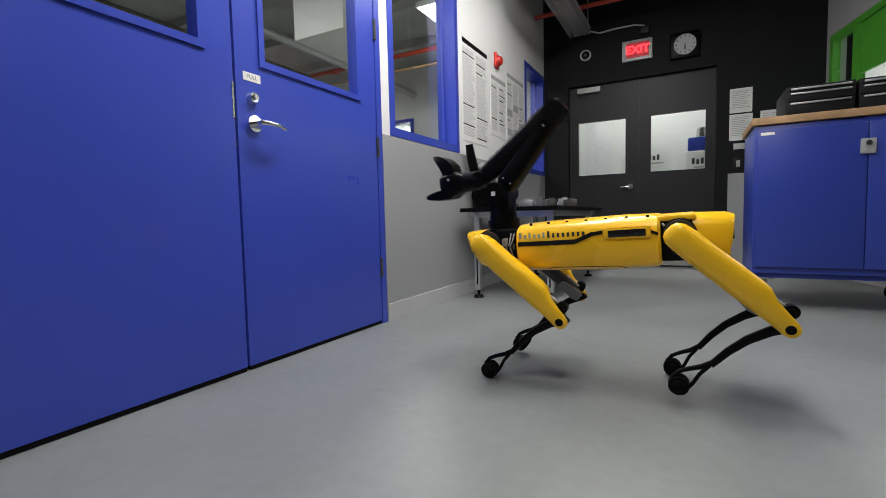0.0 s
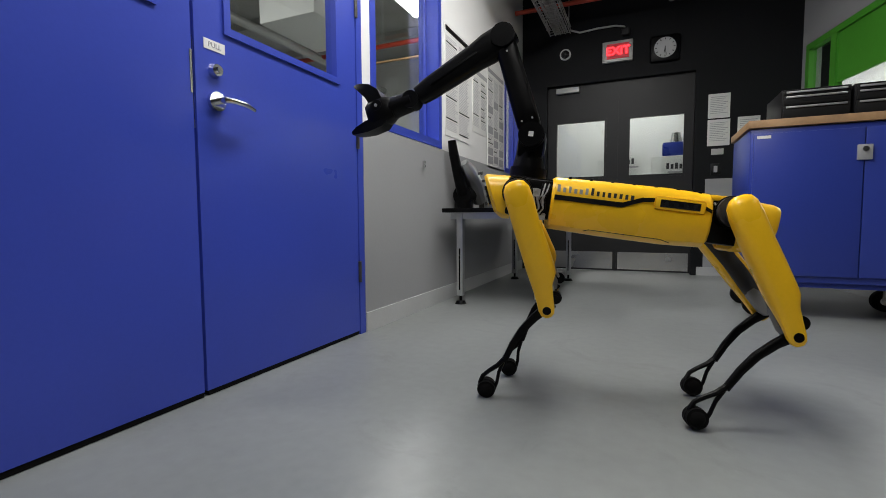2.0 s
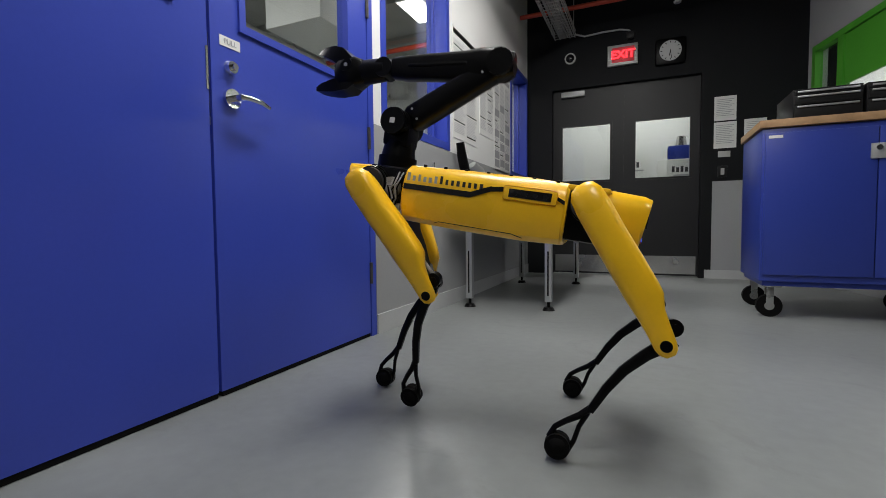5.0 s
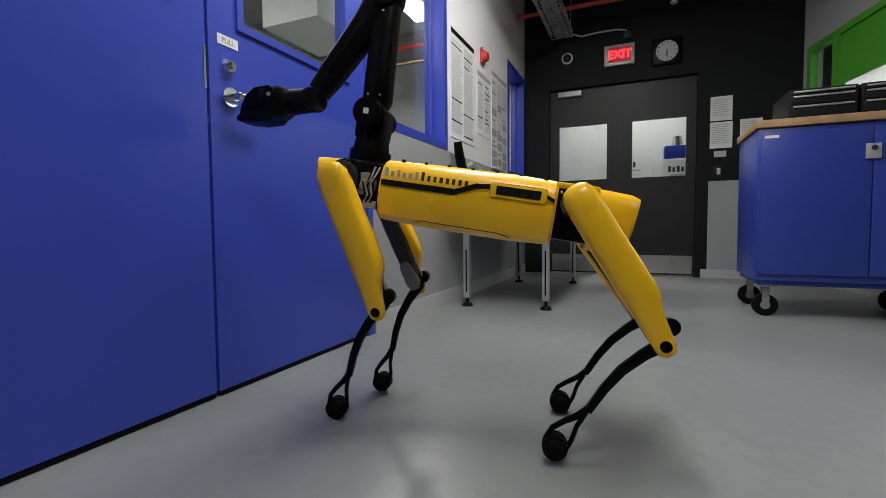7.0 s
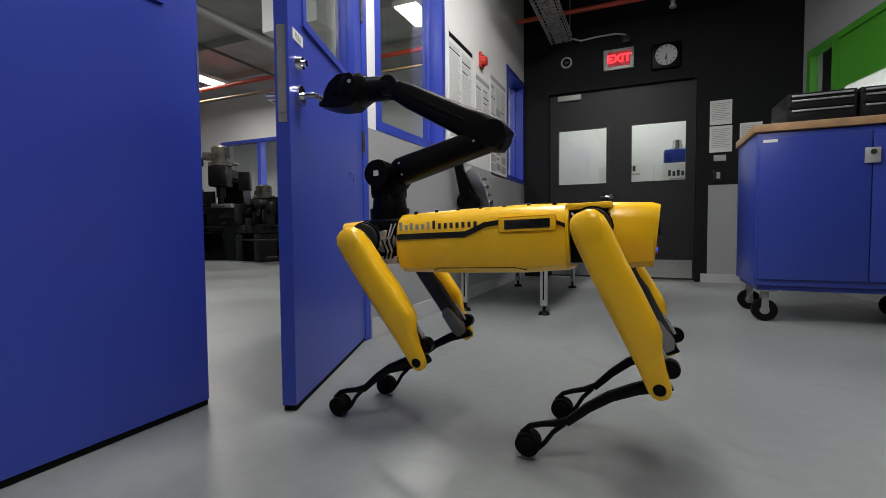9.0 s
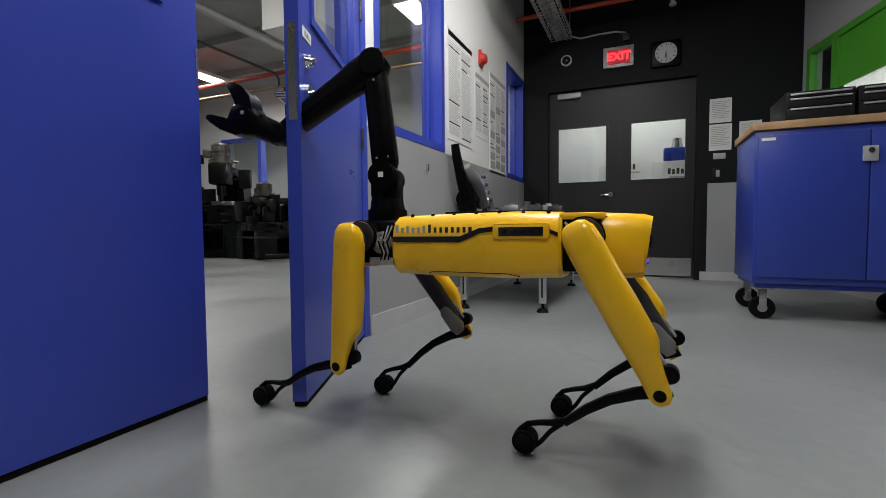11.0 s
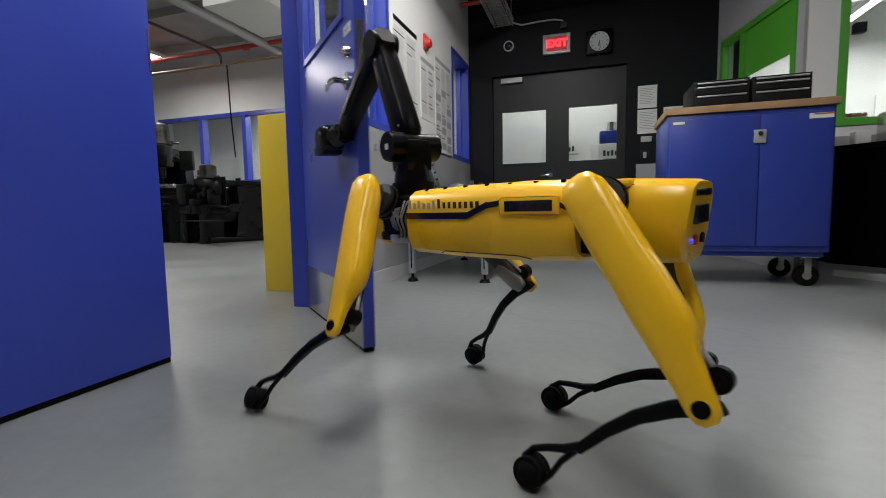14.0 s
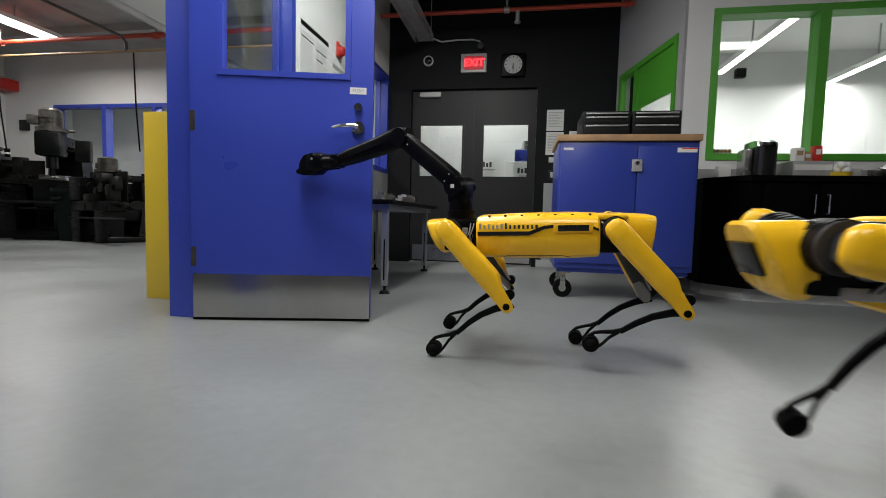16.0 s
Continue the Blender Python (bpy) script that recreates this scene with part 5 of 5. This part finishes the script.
        part("pivot_screw", bm, M_MOTOR, jaw)
    return turret, upper, fore, grip, jaw


def robot_dog(label, armed):
    robot = thing("robot_dog", label, "robot", None, "robots")
    build_body(robot)
    legs = [build_leg(robot, sx, sy) for sx, sy in LEGS]
    return robot, legs, build_arm(robot) if armed else None


robot_a = robot_dog("yellow four-legged robot with a black gripper arm opening a door", True)
robot_b = robot_dog("yellow four-legged robot without an arm, walking in", False)


# ---- what moves ----
def step(rows, t, body, feet, arm=None):
    """One stance: body x, y, z, yaw, pitch, roll; four foot centres in the room; arm yaw, shoulder, elbow, wrist and finger angles."""
    rows.append((t, np.array(body, float), np.array(feet, float), np.array(arm if arm else (0, 0, 0, 0, 0), float)))


def glide(ts, vs, t):
    """Monotone cubic between stances."""
    i = max(0, min(len(ts) - 2, int(np.searchsorted(ts, t, side="right")) - 1))
    h = ts[i + 1] - ts[i]
    k = (t - ts[i]) / h
    sec = [(vs[j + 1] - vs[j]) / (ts[j + 1] - ts[j]) for j in range(max(0, i - 1), min(len(ts) - 1, i + 2))]
    mid = (vs[i + 1] - vs[i]) / h
    def slope(a, b):
        return np.where(a * b > 0, 2 * a * b / np.where(np.abs(a + b) < 1e-9, 1e-9, a + b), 0.0)
    m0 = slope((vs[i] - vs[i - 1]) / (ts[i] - ts[i - 1]), mid) if i > 0 else mid
    m1 = slope(mid, (vs[i + 2] - vs[i + 1]) / (ts[i + 2] - ts[i + 1])) if i + 2 < len(ts) else mid
    a, b = 2 * k ** 3 - 3 * k ** 2 + 1, k ** 3 - 2 * k ** 2 + k
    return a * vs[i] + b * h * m0 + (1 - a) * vs[i + 1] + (k ** 3 - k ** 2) * h * m1


def foot_at(ts, feet, t):
    """Feet rest, then swing in an arc to the next foothold."""
    i = max(0, min(len(ts) - 2, int(np.searchsorted(ts, t, side="right")) - 1))
    h, k = ts[i + 1] - ts[i], (t - ts[i]) / (ts[i + 1] - ts[i])
    a, b = feet[i], feet[i + 1]
    far = float(np.linalg.norm((b - a)[:2]))
    if h > 1:
        k = min(1.0, max(0.0, (k * h - (h / 2 - 0.25)) / 0.5))
    s = k * k * (3 - 2 * k)
    p = a + (b - a) * s
    if far > 0.05 and a[2] < 0.05 and b[2] < 0.05:
        p = p + np.array([0, 0, 0.07 * math.sin(math.pi * s)])
    return p


def leg_angles(v, sx, sy):
    """Abduction, thigh and shank angles that bring the foot to v in the body's space."""
    x, y, z = v[0] - sx * HX, v[1] - sy * HIPY, v[2]
    d = math.sqrt(max(y * y + z * z - L0 * L0, 0.0004))
    abd = math.atan2(z, y) - math.atan2(-d, sy * L0)
    r = min(math.hypot(x, d), LT + LS - 0.001)
    base = math.atan2(x, d)
    c = max(-1, min(1, (LT * LT + r * r - LS * LS) / (2 * LT * r)))
    q = math.acos(c) - base
    kx, kz = -LT * math.sin(q), -LT * math.cos(q)
    return abd, q, math.atan2(x - kx, -(-d - kz))


def key_robot(made, rows):
    robot, legs, arm = made
    ts = [r[0] for r in rows]
    body_rows, leg_rows, arm_rows = [], [[[], [], []] for _ in legs], [[] for _ in range(5)]
    for n in range(161):
        t = n / 10
        b = glide(ts, [r[1] for r in rows], t)
        m = pose(*b[:3], 0, 0, b[3]) @ pose(0, 0, 0, 0, b[4], 0) @ pose(0, 0, 0, b[5], 0, 0)
        body_rows.append((t, m))
        inv = m.inverted()
        for i, (sx, sy) in enumerate(LEGS):
            v = inv @ Vector(foot_at(ts, [r[2][i] for r in rows], t))
            abd, q, k = leg_angles(v, sx, sy)
            hip = Matrix.Translation((sx * HX, sy * HIPY, 0)) @ Matrix.Rotation(abd, 4, "X")
            thigh = hip @ Matrix.Translation((0, sy * L0, 0)) @ Matrix.Rotation(q, 4, "Y")
            knee = thigh @ Vector((0, 0, -LT))
            shank = Matrix.Translation(knee) @ Matrix.Rotation(abd, 4, "X") @ Matrix.Rotation(-k, 4, "Y")
            for rs, mm in zip(leg_rows[i], (hip, thigh, shank)):
                rs.append((t, mm))
        if arm:
            ay, s, e, w, jaw = glide(ts, [r[3] for r in rows], t)
            base = Matrix.Translation((XS, 0, 0)) @ pose(0, 0, 0, 0, 0, ay)
            up = base @ Matrix.Translation((0, 0, ZS)) @ pose(0, 0, 0, 0, -s, 0)
            fo = Matrix.Translation(up @ Vector((L1, 0, 0))) @ pose(0, 0, 0, 0, 0, ay) @ pose(0, 0, 0, 0, -e, 0)
            gr = Matrix.Translation(fo @ Vector((L2, 0, 0))) @ pose(0, 0, 0, 0, 0, ay) @ pose(0, 0, 0, 0, -w, 0)
            for rs, mm in zip(arm_rows, (base, up, fo, gr, pose(0.125, 0, 0.018, 0, -jaw, 0))):
                rs.append((t, mm))
    walk(robot, body_rows)
    for leg, rs in zip(legs, leg_rows):
        for ob, r in zip(leg, rs):
            walk(ob, r)
    if arm:
        for ob, r in zip(arm, arm_rows):
            walk(ob, r)


def motions():
    a = []
    step(a, 0, (1.248, 4.367, 0.540, 180.2, 3.2, -2.4), ((0.930, 4.247, 0.034), (1.571, 4.265, 0.068), (0.936, 4.590, 0.049), (1.545, 4.549, 0.035)), (-2, 131, -33, -2, 75))
    step(a, 0.5, (1.260, 4.385, 0.549, 180.6, 2.9, 2.2), ((0.909, 4.249, 0.034), (1.523, 4.185, 0.034), (0.940, 4.501, 0.035), (1.530, 4.459, 0.034)), (-0, 65, -55, -12, 75))
    step(a, 1, (1.296, 4.395, 0.636, 184.1, -4.5, 2.6), ((0.927, 4.248, 0.034), (1.544, 4.222, 0.034), (0.948, 4.509, 0.037), (1.550, 4.507, 0.034)), (-1, 75, -37, -17, 75))
    step(a, 1.5, (1.283, 4.421, 0.666, 187.5, -7.1, 1.8), ((0.898, 4.271, 0.034), (1.526, 4.256, 0.034), (0.920, 4.511, 0.035), (1.529, 4.529, 0.034)), (-3, 68, -40, -22, 75))
    step(a, 2, (1.278, 4.451, 0.662, 194.6, -7.7, 0.2), ((0.888, 4.282, 0.034), (1.519, 4.288, 0.035), (0.902, 4.516, 0.036), (1.532, 4.569, 0.034)), (-6, 66, -37, -24, 75))
    step(a, 2.5, (1.266, 4.466, 0.579, 197.4, -2.9, 0.3), ((0.883, 4.225, 0.118), (1.521, 4.320, 0.034), (0.891, 4.528, 0.034), (1.533, 4.604, 0.034)), (-9, 80, -20, -13, 75))
    step(a, 3, (1.168, 4.329, 0.556, 189.8, -0.3, 0.7), ((0.682, 4.030, 0.037), (1.514, 4.271, 0.038), (0.907, 4.502, 0.037), (1.259, 4.477, 0.113)), (-2, 110, -11, -12, 75))
    step(a, 3.5, (0.997, 4.222, 0.623, 184.8, -1.5, -0.3), ((0.676, 4.019, 0.034), (1.503, 4.265, 0.034), (0.459, 4.288, 0.038), (1.112, 4.386, 0.035)), (-1, 154, 0, -5, 75))
    step(a, 4, (0.858, 4.198, 0.667, 183.0, -9.4, 2.3), ((0.644, 4.066, 0.046), (1.121, 3.924, 0.040), (0.459, 4.216, 0.034), (1.094, 4.370, 0.034)), (0, 178, 23, -11, 75))
    step(a, 6.5, (0.852, 4.057, 0.675, 186.7, -9.2, 0.8), ((0.488, 3.921, 0.034), (1.127, 3.916, 0.039), (0.502, 4.162, 0.041), (1.100, 4.218, 0.034)), (3, 84, -58, -9, -6))
    step(a, 7, (0.830, 4.049, 0.673, 191.0, -9.2, 1.6), ((0.475, 3.917, 0.034), (1.120, 3.907, 0.042), (0.491, 4.153, 0.040), (1.083, 4.214, 0.034)), (1, 88, -59, -11, -6))
    step(a, 7.5, (0.825, 4.057, 0.676, 190.5, -8.8, 1.2), ((0.487, 3.922, 0.034), (1.123, 3.918, 0.040), (0.506, 4.153, 0.042), (1.088, 4.227, 0.034)), (0, 93, -61, -7, -6))
    step(a, 8, (0.821, 4.055, 0.668, 188.4, -6.9, 0.8), ((0.492, 3.919, 0.034), (1.114, 3.915, 0.042), (0.505, 4.167, 0.045), (1.088, 4.227, 0.034)), (6, 118, -40, -8, -6))
    step(a, 8.5, (0.865, 4.053, 0.568, 179.9, 1.0, -0.4), ((0.470, 3.965, 0.034), (1.099, 3.918, 0.041), (0.508, 4.187, 0.037), (1.102, 4.216, 0.039)), (3, 154, 18, 3, -6))
    step(a, 9, (0.895, 4.078, 0.576, 179.7, 2.1, 1.5), ((0.462, 3.992, 0.034), (1.066, 3.951, 0.043), (0.505, 4.201, 0.036), (1.108, 4.215, 0.040)), (3, 166, 30, 4, -6))
    step(a, 9.2, (0.885, 4.084, 0.577, 179.4, 2.6, 2.5), ((0.458, 3.989, 0.034), (1.055, 3.960, 0.042), (0.500, 4.200, 0.035), (1.109, 4.217, 0.041)), (3, 169, 34, 5, -6))
    step(a, 11.5, (0.890, 4.080, 0.554, 179.3, -0.0, 0.6), ((0.200, 3.942, 0.034), (1.070, 3.948, 0.040), (0.515, 4.180, 0.034), (1.117, 4.218, 0.036)), (19, 72, -43, 26, 60))
    step(a, 12, (0.861, 4.079, 0.557, 183.4, 0.6, -0.1), ((0.215, 3.922, 0.035), (1.071, 3.950, 0.043), (0.528, 4.146, 0.034), (1.114, 4.232, 0.037)), (18, 84, -40, 10, -14))
    step(a, 12.5, (0.827, 4.015, 0.545, 191.0, 2.6, -1.9), ((0.602, 3.674, 0.041), (1.064, 3.942, 0.043), (0.514, 4.115, 0.034), (1.097, 4.227, 0.035)), (-19, 91, -40, 14, -14))
    step(a, 13, (0.947, 3.845, 0.537, 186.0, 0.9, 0.4), ((0.589, 3.677, 0.034), (1.168, 3.817, 0.169), (0.625, 3.949, 0.177), (1.244, 3.978, 0.034)), (-30, 71, -40, 10, -14))
    step(a, 13.5, (1.147, 3.734, 0.551, 178.3, 4.6, -0.5), ((0.686, 3.712, 0.126), (1.421, 3.568, 0.036), (0.790, 3.883, 0.039), (1.390, 3.896, 0.168)), (-26, 64, -29, 2, -14))
    step(a, 14, (1.223, 3.799, 0.538, 156.0, 0.1, -2.0), ((0.591, 3.637, 0.034), (1.348, 3.498, 0.034), (1.080, 4.133, 0.042), (1.365, 3.859, 0.034)), (-12, 66, -36, -2, -14))
    step(a, 14.5, (1.401, 4.048, 0.543, 136.6, 0.8, -0.6), ((0.945, 4.242, 0.034), (1.425, 3.694, 0.141), (1.182, 4.480, 0.148), (1.763, 3.925, 0.036)), (11, 69, -38, 0, -14))
    step(a, 15, (1.539, 4.345, 0.546, 141.4, -1.4, -1.6), ((1.232, 4.419, 0.062), (1.536, 4.032, 0.034), (1.350, 4.709, 0.034), (1.946, 4.341, 0.123)), (13, 50, -31, -2, -14))
    step(a, 15.5, (1.699, 4.514, 0.535, 163.4, 0.3, -2.6), ((1.300, 4.486, 0.043), (1.900, 4.349, 0.034), (1.362, 4.788, 0.034), (2.031, 4.637, 0.041)), (-2, 34, -12, -0, -14))
    step(a, 16, (1.736, 4.623, 0.535, 175.6, 2.4, -3.8), ((1.363, 4.494, 0.034), (1.973, 4.469, 0.106), (1.361, 4.919, 0.046), (1.961, 4.839, 0.034)), (-12, 39, -13, 1, -14))
    key_robot(robot_a, a)
    b = []
    for t, x, ph in ((0.0, 4.05, 0), (14.6, 4.05, 0), (14.85, 3.72, 1), (15.1, 3.36, 2), (15.35, 3.04, 1), (15.6, 2.79, 2), (15.8, 2.643, 1), (16.0, 2.537, 3)):
        f, r = ((0.0, 0.0), (0.10, -0.08), (-0.08, 0.10), (0.0, -0.06))[ph]
        near_front = (x + 0.05 - 0.3 * f, 3.46, 0.12 if ph == 3 else 0.034)
        far_front = (2.356, 3.88, 0.10) if ph == 3 else (x - 0.20 - r, 3.78, 0.034)
        step(b, t, (x, 3.62, 0.535, 178, 0, 0), (near_front, (x + 0.40 - r, 3.46, 0.034), far_front, (x + 0.40 - f, 3.78, 0.034)))
    key_robot(robot_b, b)
    swing = ((0, 0), (7.2, 0), (7.5, 0.6), (8.0, 4.3), (8.5, 12.9), (9.0, 19.7), (9.2, 20.9), (10.2, 22.0), (11.5, 22.1), (12.5, 21.6), (13.0, 22.9), (13.5, 29.1),
             (14.0, 46.5), (14.5, 74.5), (15.0, 95.0), (15.5, 103.5), (16.0, 103.0))
    walk(leaf_open, [(t, pose(0, HY, 0, 0, 0, turn)) for t, turn in swing])


motions()
